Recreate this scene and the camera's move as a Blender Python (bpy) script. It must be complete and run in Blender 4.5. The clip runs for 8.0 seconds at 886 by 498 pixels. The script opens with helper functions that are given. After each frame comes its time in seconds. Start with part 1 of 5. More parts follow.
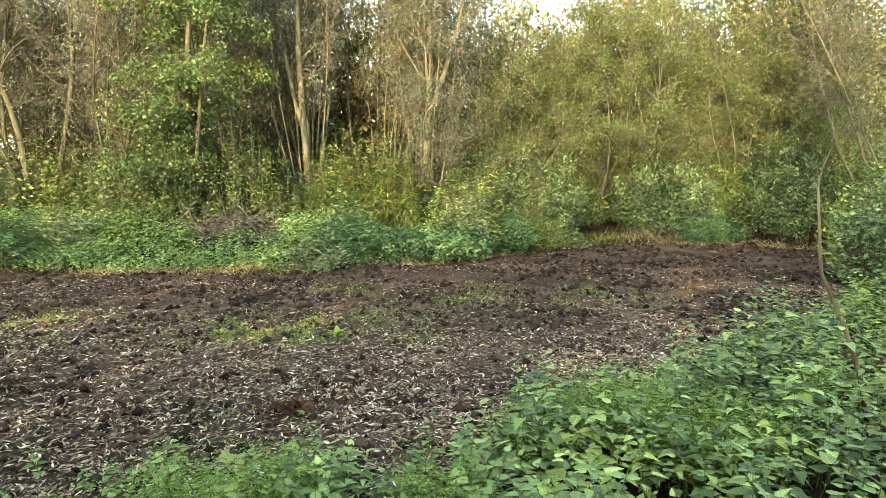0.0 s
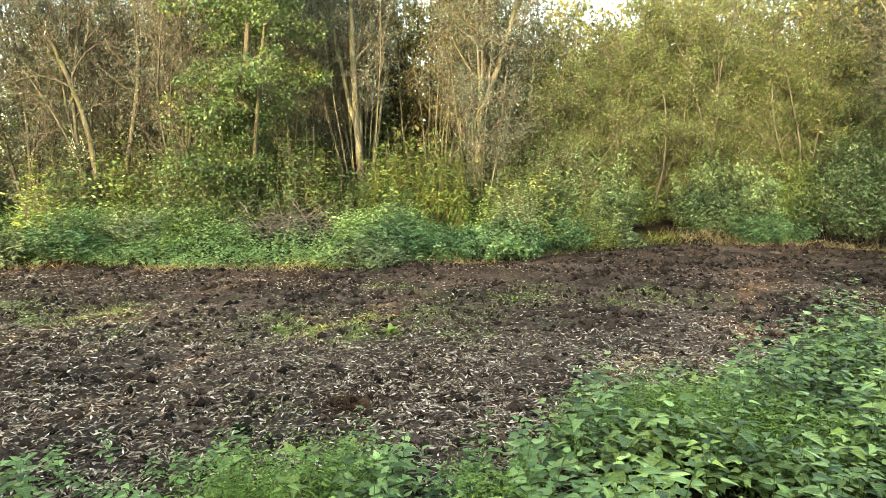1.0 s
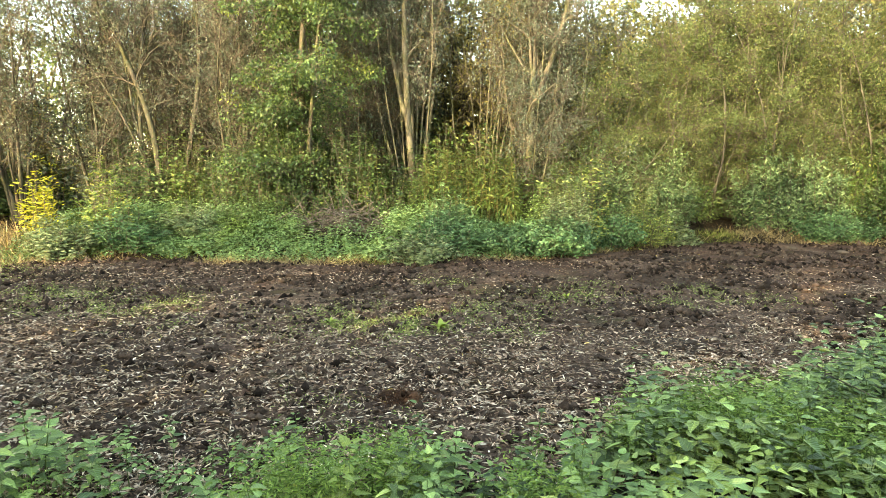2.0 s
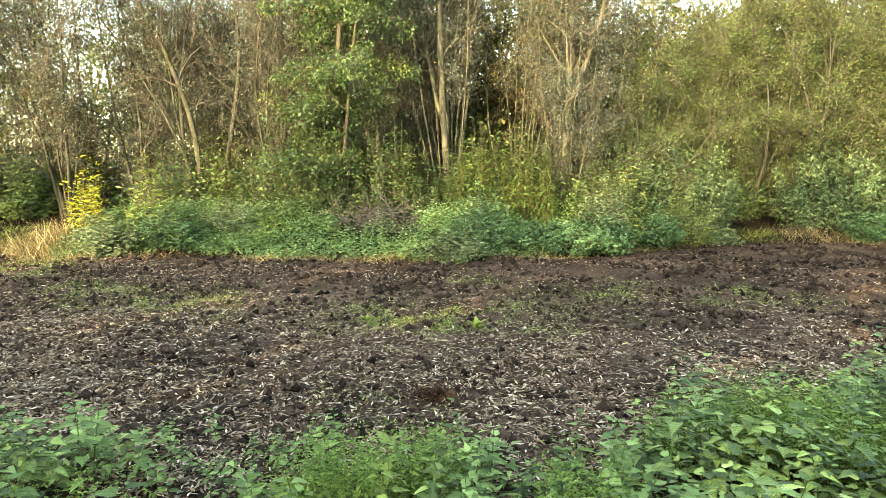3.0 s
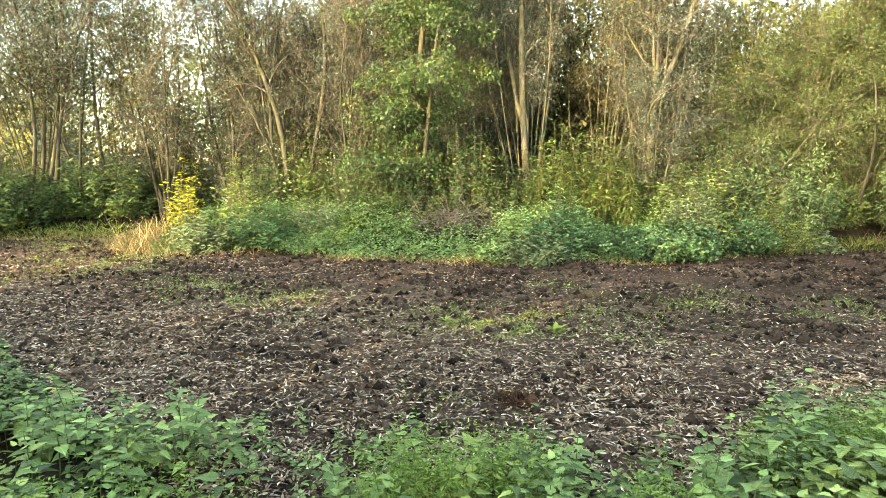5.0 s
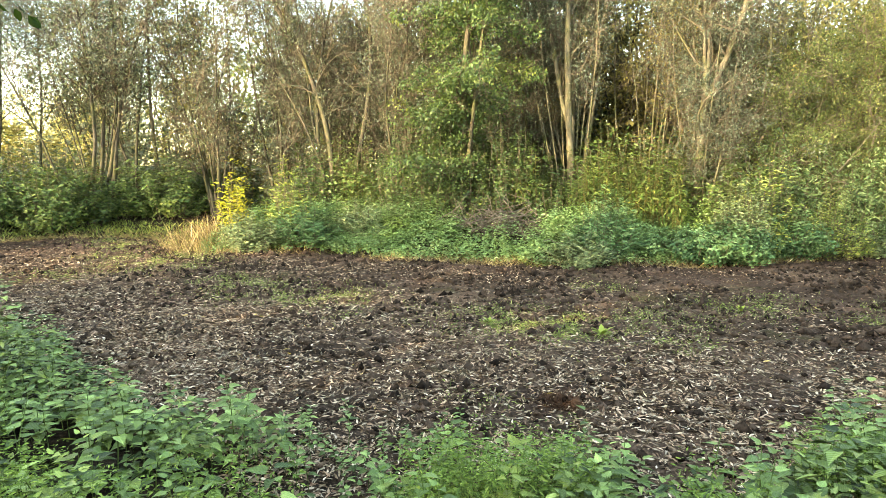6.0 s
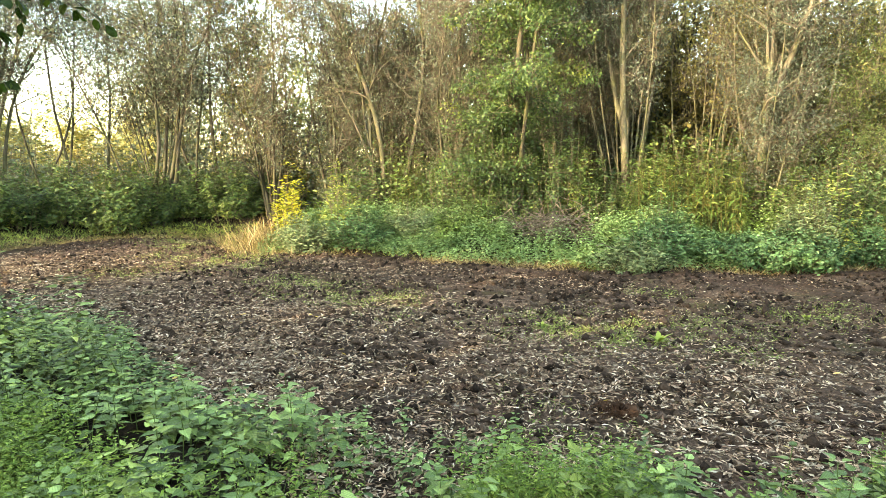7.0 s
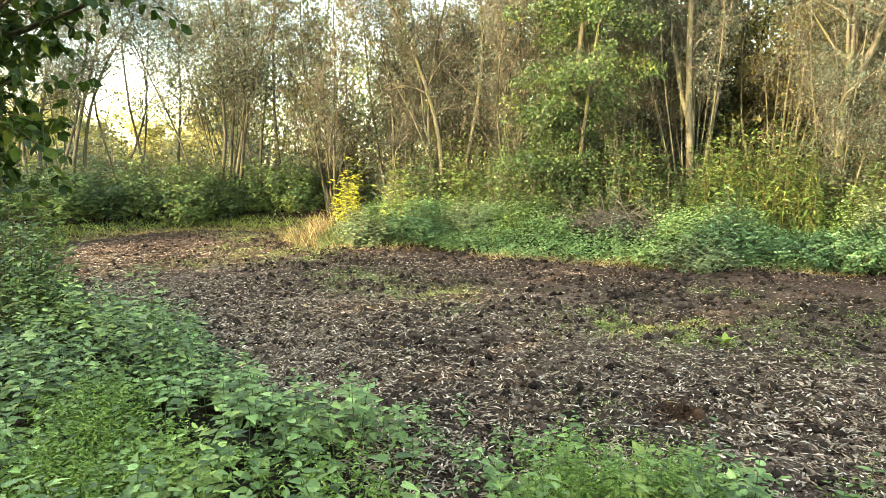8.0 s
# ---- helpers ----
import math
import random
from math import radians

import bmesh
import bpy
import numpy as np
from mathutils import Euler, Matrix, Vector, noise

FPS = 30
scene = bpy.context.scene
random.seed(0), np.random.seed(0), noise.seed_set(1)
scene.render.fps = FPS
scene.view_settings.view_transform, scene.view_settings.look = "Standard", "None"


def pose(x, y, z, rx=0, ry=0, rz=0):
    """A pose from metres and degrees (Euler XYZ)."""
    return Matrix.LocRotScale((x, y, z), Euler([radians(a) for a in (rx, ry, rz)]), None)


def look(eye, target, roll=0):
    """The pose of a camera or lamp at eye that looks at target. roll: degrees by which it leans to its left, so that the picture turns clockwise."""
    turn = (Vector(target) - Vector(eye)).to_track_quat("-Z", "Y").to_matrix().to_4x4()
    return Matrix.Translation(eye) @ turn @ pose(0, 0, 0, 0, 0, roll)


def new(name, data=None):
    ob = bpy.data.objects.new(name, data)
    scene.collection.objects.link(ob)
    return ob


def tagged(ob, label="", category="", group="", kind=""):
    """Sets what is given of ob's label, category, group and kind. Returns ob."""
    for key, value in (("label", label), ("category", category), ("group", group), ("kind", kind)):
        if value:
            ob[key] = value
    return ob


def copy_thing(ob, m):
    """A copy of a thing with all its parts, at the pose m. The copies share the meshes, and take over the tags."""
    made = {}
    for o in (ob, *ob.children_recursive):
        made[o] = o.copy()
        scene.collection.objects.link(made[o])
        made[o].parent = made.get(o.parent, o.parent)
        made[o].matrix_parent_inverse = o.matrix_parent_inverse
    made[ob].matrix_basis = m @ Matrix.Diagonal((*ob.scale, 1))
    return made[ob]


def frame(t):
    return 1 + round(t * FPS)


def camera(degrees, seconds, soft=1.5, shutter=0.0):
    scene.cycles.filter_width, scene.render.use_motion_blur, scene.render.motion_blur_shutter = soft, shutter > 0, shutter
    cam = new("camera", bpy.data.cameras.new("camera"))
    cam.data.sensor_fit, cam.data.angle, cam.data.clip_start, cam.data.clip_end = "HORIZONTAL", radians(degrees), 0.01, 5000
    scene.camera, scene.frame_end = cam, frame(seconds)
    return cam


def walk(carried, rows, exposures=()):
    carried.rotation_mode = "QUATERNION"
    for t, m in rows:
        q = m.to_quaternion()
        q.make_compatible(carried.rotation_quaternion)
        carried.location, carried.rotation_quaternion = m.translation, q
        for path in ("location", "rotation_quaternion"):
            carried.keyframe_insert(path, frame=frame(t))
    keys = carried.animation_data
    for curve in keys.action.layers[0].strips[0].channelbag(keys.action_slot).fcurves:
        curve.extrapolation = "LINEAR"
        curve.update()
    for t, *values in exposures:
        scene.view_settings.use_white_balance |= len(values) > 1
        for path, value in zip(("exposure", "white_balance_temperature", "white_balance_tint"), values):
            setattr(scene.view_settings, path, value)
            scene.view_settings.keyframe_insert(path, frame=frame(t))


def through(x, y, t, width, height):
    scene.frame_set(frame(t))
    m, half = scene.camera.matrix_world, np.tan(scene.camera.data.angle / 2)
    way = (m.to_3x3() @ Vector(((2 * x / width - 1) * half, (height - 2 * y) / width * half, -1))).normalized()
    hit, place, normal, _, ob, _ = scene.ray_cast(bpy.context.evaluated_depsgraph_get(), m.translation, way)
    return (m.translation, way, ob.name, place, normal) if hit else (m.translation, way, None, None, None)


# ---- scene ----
cam = camera(71.0, 8.0, soft=0.8)
PATH = [
    (0, (0.284, -0.42, 1.658), (0.26, 1.564, 1.41), 0.3),
    (0.5, (0.262, -0.417, 1.649), (0.16, 1.565, 1.395), 0.3),
    (1, (0.242, -0.417, 1.652), (0.061, 1.559, 1.4), 0.1),
    (1.5, (0.229, -0.418, 1.656), (-0.038, 1.547, 1.396), 0.1),
    (3, (0.196, -0.421, 1.653), (-0.246, 1.511, 1.382), -0.1),
    (3.5, (0.181, -0.424, 1.654), (-0.322, 1.492, 1.381), -0.1),
    (4, (0.17, -0.431, 1.657), (-0.41, 1.464, 1.384), -0.3),
    (5.5, (0.141, -0.447, 1.657), (-0.585, 1.399, 1.398), 0.1),
    (6, (0.133, -0.453, 1.655), (-0.667, 1.361, 1.394), 0.0),
    (6.5, (0.106, -0.46, 1.658), (-0.759, 1.325, 1.397), 0.3),
    (7, (0.085, -0.467, 1.652), (-0.855, 1.281, 1.401), 0.0),
    (7.5, (0.069, -0.476, 1.646), (-0.967, 1.214, 1.381), -0.1),
    (8, (0.053, -0.476, 1.643), (-1.039, 1.179, 1.378), 0.1),
]
walk(cam, [(t, look(eye, target, roll)) for t, eye, target, roll in PATH], exposures=[(0.0, 3.64, 9300, 3), (1.5, 3.67, 9300, 3), (3.5, 3.71, 9300, 3), (5.5, 3.82, 9300, 3), (8.0, 3.8, 9300, 3)])

# ---- light ----
SUN_AZ, SUN_EL = radians(203), radians(17)  # clockwise from +y
world = bpy.data.worlds.new("sky")
scene.world = world
world.use_nodes = True
sky = world.node_tree.nodes.new("ShaderNodeTexSky")
sky.sky_type, sky.sun_disc = "NISHITA", False
sky.sun_elevation, sky.sun_rotation = SUN_EL, SUN_AZ
sky.air_density, sky.dust_density = 1.0, 0.8
world.node_tree.links.new(sky.outputs[0], world.node_tree.nodes["Background"].inputs[0])
world.node_tree.nodes["Background"].inputs[1].default_value = 0.15
sun = new("sun", bpy.data.lights.new("sun", "SUN"))
sun.data.energy, sun.data.angle, sun.data.color = 1.15, radians(0.6), (1.0, 0.93, 0.8)
to_sun = Vector((math.sin(SUN_AZ) * math.cos(SUN_EL), math.cos(SUN_AZ) * math.cos(SUN_EL), math.sin(SUN_EL)))
sun.matrix_world = look(to_sun * 60, (0, 0, 0))


# ---- materials ----
def nodes_of(name):
    m = bpy.data.materials.new(name)
    m.use_nodes = True
    t = m.node_tree
    return m, t, t.nodes["Principled BSDF"], t.links.new


def ramp(t, fac, stops):
    r = t.nodes.new("ShaderNodeValToRGB")
    e = r.color_ramp.elements
    while len(e) < len(stops):
        e.new(0.5)
    for el, (p, c) in zip(e, stops):
        el.position, el.color = p, (*c, 1)
    t.links.new(fac, r.inputs[0])
    return r.outputs[0]


def noise_tex(t, scale, detail=4.0, rough=0.6, stretch=None):
    co = t.nodes.new("ShaderNodeTexCoord").outputs["Object"]
    if stretch:
        mp = t.nodes.new("ShaderNodeMapping")
        mp.inputs["Scale"].default_value = stretch
        t.links.new(co, mp.inputs[0])
        co = mp.outputs[0]
    n = t.nodes.new("ShaderNodeTexNoise")
    n.inputs["Scale"].default_value, n.inputs["Detail"].default_value, n.inputs["Roughness"].default_value = scale, detail, rough
    t.links.new(co, n.inputs["Vector"])
    return n.outputs["Fac"]


def mixc(t, fac, a, b, mode="MIX"):
    n = t.nodes.new("ShaderNodeMix")
    n.data_type, n.blend_type = "RGBA", mode
    for value, k in ((fac, 0), (a, 6), (b, 7)):
        if isinstance(value, (int, float)):
            n.inputs[k].default_value = value
        elif isinstance(value, tuple):
            n.inputs[k].default_value = (*value, 1)
        else:
            t.links.new(value, n.inputs[k])
    return n.outputs[2]


def math_node(t, op, *values):
    n = t.nodes.new("ShaderNodeMath")
    n.operation = op
    for k, value in enumerate(values):
        if isinstance(value, (int, float)):
            n.inputs[k].default_value = value
        else:
            t.links.new(value, n.inputs[k])
    return n.outputs[0]


def bump(t, height, strength, dist, bsdf):
    b = t.nodes.new("ShaderNodeBump")
    b.inputs["Strength"].default_value, b.inputs["Distance"].default_value = strength, dist
    t.links.new(height, b.inputs["Height"])
    t.links.new(b.outputs[0], bsdf.inputs["Normal"])


def leaf_mat(name, stops, patch=None, patch_scale=0.9, patch_at=0.55, rough=0.5, through=0.1, spec=0.1, piece=False, spread=1.0, veins=False, sprays=0.0):
    """Leaves: a colour to each leaf, a second hue in patches, fine mottling, light that comes through."""
    m, t, b, link = nodes_of(name)
    if piece:
        rnd = t.nodes.new("ShaderNodeObjectInfo").outputs["Random"]
    else:
        rnd = t.nodes.new("ShaderNodeNewGeometry").outputs["Random Per Island"]
    c = ramp(t, rnd, stops)
    if patch:
        f = ramp(t, noise_tex(t, patch_scale, 3.0, 0.7), [(patch_at - 0.05, (0, 0, 0)), (patch_at + 0.08, (1, 1, 1))])
        c = mixc(t, f, c, mixc(t, 0.75, c, patch))
    wn = t.nodes.new("ShaderNodeTexWhiteNoise")
    wn.noise_dimensions = "1D"
    ws = t.nodes.new("ShaderNodeMath")
    ws.operation = "MULTIPLY"
    ws.inputs[1].default_value = 913.7
    link(rnd, ws.inputs[0]), link(ws.outputs[0], wn.inputs["W"])
    c = mixc(t, 1.0, c, ramp(t, wn.outputs["Value"], [(0.0, (1 - 0.62 * spread,) * 3), (0.5, (1 - 0.15 * spread,) * 3), (1.0, (1 + 0.65 * spread,) * 3)]), "MULTIPLY")
    if sprays:
        c = mixc(t, 1.0, c, ramp(t, noise_tex(t, 1.7, 2.0, 0.5), [(0.3, (1 - sprays,) * 3), (0.7, (1 + sprays,) * 3)]), "MULTIPLY")
    relief = noise_tex(t, 90.0, 2.0)
    if veins:
        at = t.nodes.new("ShaderNodeAttribute")
        at.attribute_name = "leaf_at"
        xyz = t.nodes.new("ShaderNodeSeparateXYZ")
        link(at.outputs["Vector"], xyz.inputs[0])
        ax = math_node(t, "ABSOLUTE", xyz.outputs[0])
        rib = ramp(t, ax, [(0.0, (1, 1, 1)), (0.03, (0, 0, 0))])
        wave = math_node(t, "SINE", math_node(t, "MULTIPLY", math_node(t, "SUBTRACT", xyz.outputs[1], math_node(t, "MULTIPLY", ax, 0.9)), 42.0))
        side = ramp(t, wave, [(0.75, (0, 0, 0)), (0.97, (0.6, 0.6, 0.6))])
        c = mixc(t, mixc(t, 1.0, rib, side, "LIGHTEN"), c, mixc(t, 1.0, c, (1.7, 1.6, 1.5), "MULTIPLY"))
        relief = math_node(t, "MULTIPLY_ADD", wave, -0.5, relief)
    mott = ramp(t, noise_tex(t, 60.0, 3.0), [(0.3, (0.78, 0.78, 0.78)), (0.7, (1.12, 1.12, 1.12))])
    c = mixc(t, 1.0, c, mott, "MULTIPLY")
    link(c, b.inputs["Base Color"])
    bump(t, relief, 0.35, 0.004 if veins else 0.01, b)
    b.inputs["Roughness"].default_value, b.inputs["Specular IOR Level"].default_value = rough, spec
    tr = t.nodes.new("ShaderNodeBsdfTranslucent")
    link(mixc(t, 1.0, c, (1.25, 1.2, 0.6), "MULTIPLY"), tr.inputs[0])
    mx = t.nodes.new("ShaderNodeMixShader")
    mx.inputs[0].default_value = through
    link(b.outputs[0], mx.inputs[1]), link(tr.outputs[0], mx.inputs[2])
    link(mx.outputs[0], t.nodes["Material Output"].inputs[0])
    return m


def bark_mat(name, dark, light, moss=None):
    m, t, b, link = nodes_of(name)
    c = ramp(t, noise_tex(t, 9.0, 6.0, 0.7, (1.0, 1.0, 0.25)), [(0.35, dark), (0.65, light)])
    if moss:
        c = mixc(t, ramp(t, noise_tex(t, 2.2, 4.0), [(0.45, (0, 0, 0)), (0.62, (1, 1, 1))]), c, moss)
    link(c, b.inputs["Base Color"])
    b.inputs["Roughness"].default_value, b.inputs["Specular IOR Level"].default_value = 0.9, 0.15
    bump(t, noise_tex(t, 40.0, 5.0, 0.7, (1.0, 1.0, 0.2)), 0.6, 0.02, b)
    return m


def soil_mat():
    m, t, b, link = nodes_of("ground_soil")
    big = ramp(t, noise_tex(t, 0.55, 5.0, 0.65), [(0.34, (0.025, 0.0165, 0.012)), (0.52, (0.08, 0.051, 0.036)), (0.7, (0.185, 0.118, 0.082))])
    fine = ramp(t, noise_tex(t, 30.0, 8.0, 0.8), [(0.32, (0.22, 0.22, 0.22)), (0.52, (0.95, 0.95, 0.95)), (0.7, (2.3, 2.25, 2.2))])
    mud = mixc(t, 1.0, big, fine, "MULTIPLY")
    mud = mixc(t, ramp(t, noise_tex(t, 0.7, 4.0), [(0.48, (0, 0, 0)), (0.66, (0.6, 0.6, 0.6))]), mud, mixc(t, 1.0, fine, (0.11, 0.062, 0.046), "MULTIPLY"))
    alg = ramp(t, noise_tex(t, 0.9, 5.0, 0.7), [(0.56, (0, 0, 0)), (0.68, (0.55, 0.55, 0.55))])
    mud = mixc(t, alg, mud, (0.055, 0.06, 0.018))
    # Bank litter, taken near black to paint the shade under the plants.
    floor = ramp(t, noise_tex(t, 14.0, 6.0, 0.8), [(0.3, (0.007, 0.005, 0.003)), (0.52, (0.022, 0.015, 0.009)), (0.72, (0.07, 0.048, 0.029))])
    a = t.nodes.new("ShaderNodeAttribute")
    a.attribute_name = "bank"
    edge = t.nodes.new("ShaderNodeMath")
    edge.operation = "MULTIPLY_ADD"
    link(noise_tex(t, 5.0, 4.0), edge.inputs[0])
    edge.inputs[1].default_value = 0.8
    link(a.outputs["Fac"], edge.inputs[2])
    f = ramp(t, edge.outputs[0], [(0.62, (0, 0, 0)), (0.95, (1, 1, 1))])
    link(mixc(t, f, mud, floor), b.inputs["Base Color"])
    link(ramp(t, noise_tex(t, 1.3, 4.0), [(0.4, (0.6, 0.6, 0.6)), (0.6, (0.92, 0.92, 0.92))]), b.inputs["Roughness"])
    b.inputs["Specular IOR Level"].default_value = 0.05
    bump(t, noise_tex(t, 38.0, 8.0, 0.75), 0.9, 0.03, b)
    return m


SOIL = soil_mat()
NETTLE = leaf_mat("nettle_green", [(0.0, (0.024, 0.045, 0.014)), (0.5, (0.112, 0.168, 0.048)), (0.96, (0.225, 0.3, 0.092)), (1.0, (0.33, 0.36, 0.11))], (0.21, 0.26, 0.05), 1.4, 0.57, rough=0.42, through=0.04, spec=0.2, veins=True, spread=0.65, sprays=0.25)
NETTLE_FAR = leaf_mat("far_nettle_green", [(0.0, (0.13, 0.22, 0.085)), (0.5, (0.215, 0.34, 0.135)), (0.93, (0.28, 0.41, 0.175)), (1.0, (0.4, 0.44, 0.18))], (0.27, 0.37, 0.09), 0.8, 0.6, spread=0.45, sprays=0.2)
NETTLE_LEAF = leaf_mat("nettle_leaf_green", [(0.0, (0.06, 0.1, 0.028)), (0.6, (0.145, 0.22, 0.064)), (1.0, (0.24, 0.33, 0.108))], rough=0.42, through=0.04, spec=0.2, piece=True, veins=True, spread=0.6)
BLUE_GREEN = leaf_mat("cool_green", [(0.0, (0.045, 0.1, 0.042)), (0.6, (0.108, 0.2, 0.082)), (1.0, (0.2, 0.3, 0.135))], spread=0.5, sprays=0.15)
GREY_GREEN = leaf_mat("grey_green", [(0.0, (0.09, 0.135, 0.06)), (0.6, (0.19, 0.24, 0.12)), (1.0, (0.31, 0.35, 0.17))], (0.2, 0.23, 0.12), 1.5, 0.62, spread=0.5, sprays=0.15)
CHICKWEED = leaf_mat("small_herb_green", [(0.0, (0.085, 0.14, 0.028)), (0.6, (0.16, 0.24, 0.048)), (1.0, (0.26, 0.33, 0.08))], spread=0.4, sprays=0.15)
OLIVE = leaf_mat("willow_olive", [(0.0, (0.058, 0.085, 0.031)), (0.45, (0.118, 0.155, 0.06)), (0.8, (0.18, 0.215, 0.09)), (1.0, (0.26, 0.245, 0.105))], (0.17, 0.172, 0.07), 0.5, 0.56, through=0.4, spread=0.5, sprays=0.2)
GREY_OLIVE = leaf_mat("sallow_grey_olive", [(0.0, (0.055, 0.07, 0.052)), (0.5, (0.13, 0.155, 0.12)), (0.85, (0.2, 0.222, 0.175)), (1.0, (0.25, 0.242, 0.185))], (0.19, 0.195, 0.15), 0.6, 0.6, through=0.42, spread=0.45, sprays=0.2)
# Darker than GREY_OLIVE: the shade on two crowns is put into this colour.
GREY_SHADED = leaf_mat("willow_shaded_grey_green", [(0.0, (0.03, 0.038, 0.023)), (0.5, (0.075, 0.088, 0.05)), (1.0, (0.15, 0.16, 0.095))], through=0.32, spread=0.5, sprays=0.2)
# Yellow patches: yellowing sprays, with sunlight on leaves painted in too.
DARK_BROAD = leaf_mat("alder_green", [(0.0, (0.032, 0.06, 0.023)), (0.6, (0.076, 0.126, 0.044)), (1.0, (0.165, 0.215, 0.072))], (0.3, 0.31, 0.055), 0.75, 0.61, 0.42, 0.34, 0.3, spread=0.6, sprays=0.2)
# Olive leaf raised and yellowed: light deep in the wood put into its colour.
LIT_WOOD_LEAF = leaf_mat("lit_olive_brown", [(0.0, (0.085, 0.082, 0.038)), (0.5, (0.18, 0.165, 0.075)), (1.0, (0.3, 0.255, 0.1))], (0.32, 0.29, 0.09), 0.35, 0.56, through=0.42, spread=0.4, sprays=0.2)
BALSAM = leaf_mat("tall_herb_green", [(0.0, (0.04, 0.075, 0.016)), (0.5, (0.075, 0.118, 0.03)), (0.88, (0.13, 0.165, 0.045)), (1.0, (0.25, 0.235, 0.055))], (0.15, 0.165, 0.036), 0.8, 0.6, spread=0.5, sprays=0.15)
LONG_GREEN = leaf_mat("long_leaf_green", [(0.0, (0.04, 0.08, 0.02)), (0.55, (0.11, 0.17, 0.045)), (1.0, (0.24, 0.28, 0.09))], (0.2, 0.22, 0.05), 0.8, 0.6, spread=0.5, sprays=0.15, spec=0.28, rough=0.42)
YELLOW = leaf_mat("yellow_leaf", [(0.0, (0.24, 0.27, 0.04)), (0.5, (0.46, 0.45, 0.055)), (1.0, (0.62, 0.54, 0.08))], spread=0.5, sprays=0.15)
LIME = leaf_mat("lime_leaf", [(0.0, (0.11, 0.17, 0.045)), (0.6, (0.23, 0.29, 0.075)), (1.0, (0.42, 0.42, 0.11))], spread=0.5, sprays=0.15)
# Very dark leaf: the overhang's backlit look is put into the colour.
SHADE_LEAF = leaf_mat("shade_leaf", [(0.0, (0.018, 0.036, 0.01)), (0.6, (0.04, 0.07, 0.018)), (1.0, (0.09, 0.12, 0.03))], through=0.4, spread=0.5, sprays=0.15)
GOLD = leaf_mat("autumn_gold", [(0.0, (0.3, 0.27, 0.1)), (0.6, (0.45, 0.4, 0.15)), (1.0, (0.56, 0.48, 0.19))], spread=0.35)
OSIER = leaf_mat("osier_leaf_green", [(0.0, (0.045, 0.085, 0.034)), (0.5, (0.12, 0.188, 0.078)), (1.0, (0.26, 0.33, 0.155))], (0.19, 0.23, 0.08), 0.9, 0.62, spread=0.5, sprays=0.15)
STRAW = leaf_mat("dry_straw", [(0.0, (0.13, 0.09, 0.046)), (0.6, (0.3, 0.22, 0.115)), (1.0, (0.48, 0.38, 0.22))], through=0.2)
GRASS = leaf_mat("grass_green", [(0.0, (0.09, 0.12, 0.025)), (0.6, (0.18, 0.22, 0.045)), (1.0, (0.36, 0.34, 0.1))])
MUD_GRASS = leaf_mat("mud_grass_green", [(0.0, (0.13, 0.17, 0.045)), (0.6, (0.24, 0.29, 0.075)), (1.0, (0.4, 0.41, 0.15))], spread=0.5)
LITTER = leaf_mat("fallen_leaf", [(0.0, (0.05, 0.03, 0.018)), (0.4, (0.215, 0.145, 0.095)), (0.8, (0.38, 0.295, 0.21)), (0.97, (0.57, 0.485, 0.385)), (1.0, (0.55, 0.36, 0.06))], rough=0.7, through=0.15, spec=0.06)
LITTER_PIECE = leaf_mat("single_fallen_leaf", [(0.0, (0.05, 0.03, 0.018)), (0.4, (0.215, 0.145, 0.095)), (0.8, (0.38, 0.295, 0.21)), (0.97, (0.57, 0.485, 0.385)), (1.0, (0.55, 0.36, 0.06))], rough=0.7, through=0.15, piece=True, spec=0.06)
CRUMB = leaf_mat("crumbled_leaf", [(0.0, (0.045, 0.025, 0.016)), (0.35, (0.235, 0.145, 0.098)), (0.75, (0.45, 0.315, 0.22)), (1.0, (0.64, 0.52, 0.4))], rough=0.8, through=0.05, spec=0.05)
BARK_PALE = bark_mat("pale_bark", (0.065, 0.054, 0.038), (0.215, 0.178, 0.122), (0.12, 0.115, 0.055))
BARK_GREY = bark_mat("grey_sallow_bark", (0.034, 0.029, 0.022), (0.13, 0.108, 0.077), (0.075, 0.073, 0.035))
BARK_DARK = bark_mat("dark_bark", (0.035, 0.028, 0.02), (0.115, 0.09, 0.062), (0.075, 0.075, 0.03))
TWIG = bark_mat("twig_bark", (0.07, 0.055, 0.04), (0.18, 0.143, 0.1))
STALK = bark_mat("herb_stalk", (0.05, 0.048, 0.016), (0.15, 0.125, 0.045))
STEM_GREEN = bark_mat("nettle_stem", (0.055, 0.085, 0.022), (0.12, 0.165, 0.05))
DEADWOOD = bark_mat("grey_deadwood", (0.06, 0.046, 0.036), (0.27, 0.215, 0.17))
POLE_BARK = bark_mat("tan_sapling_bark", (0.11, 0.072, 0.042), (0.26, 0.185, 0.11))
ROT = bark_mat("rotten_wood", (0.028, 0.014, 0.009), (0.125, 0.058, 0.029))


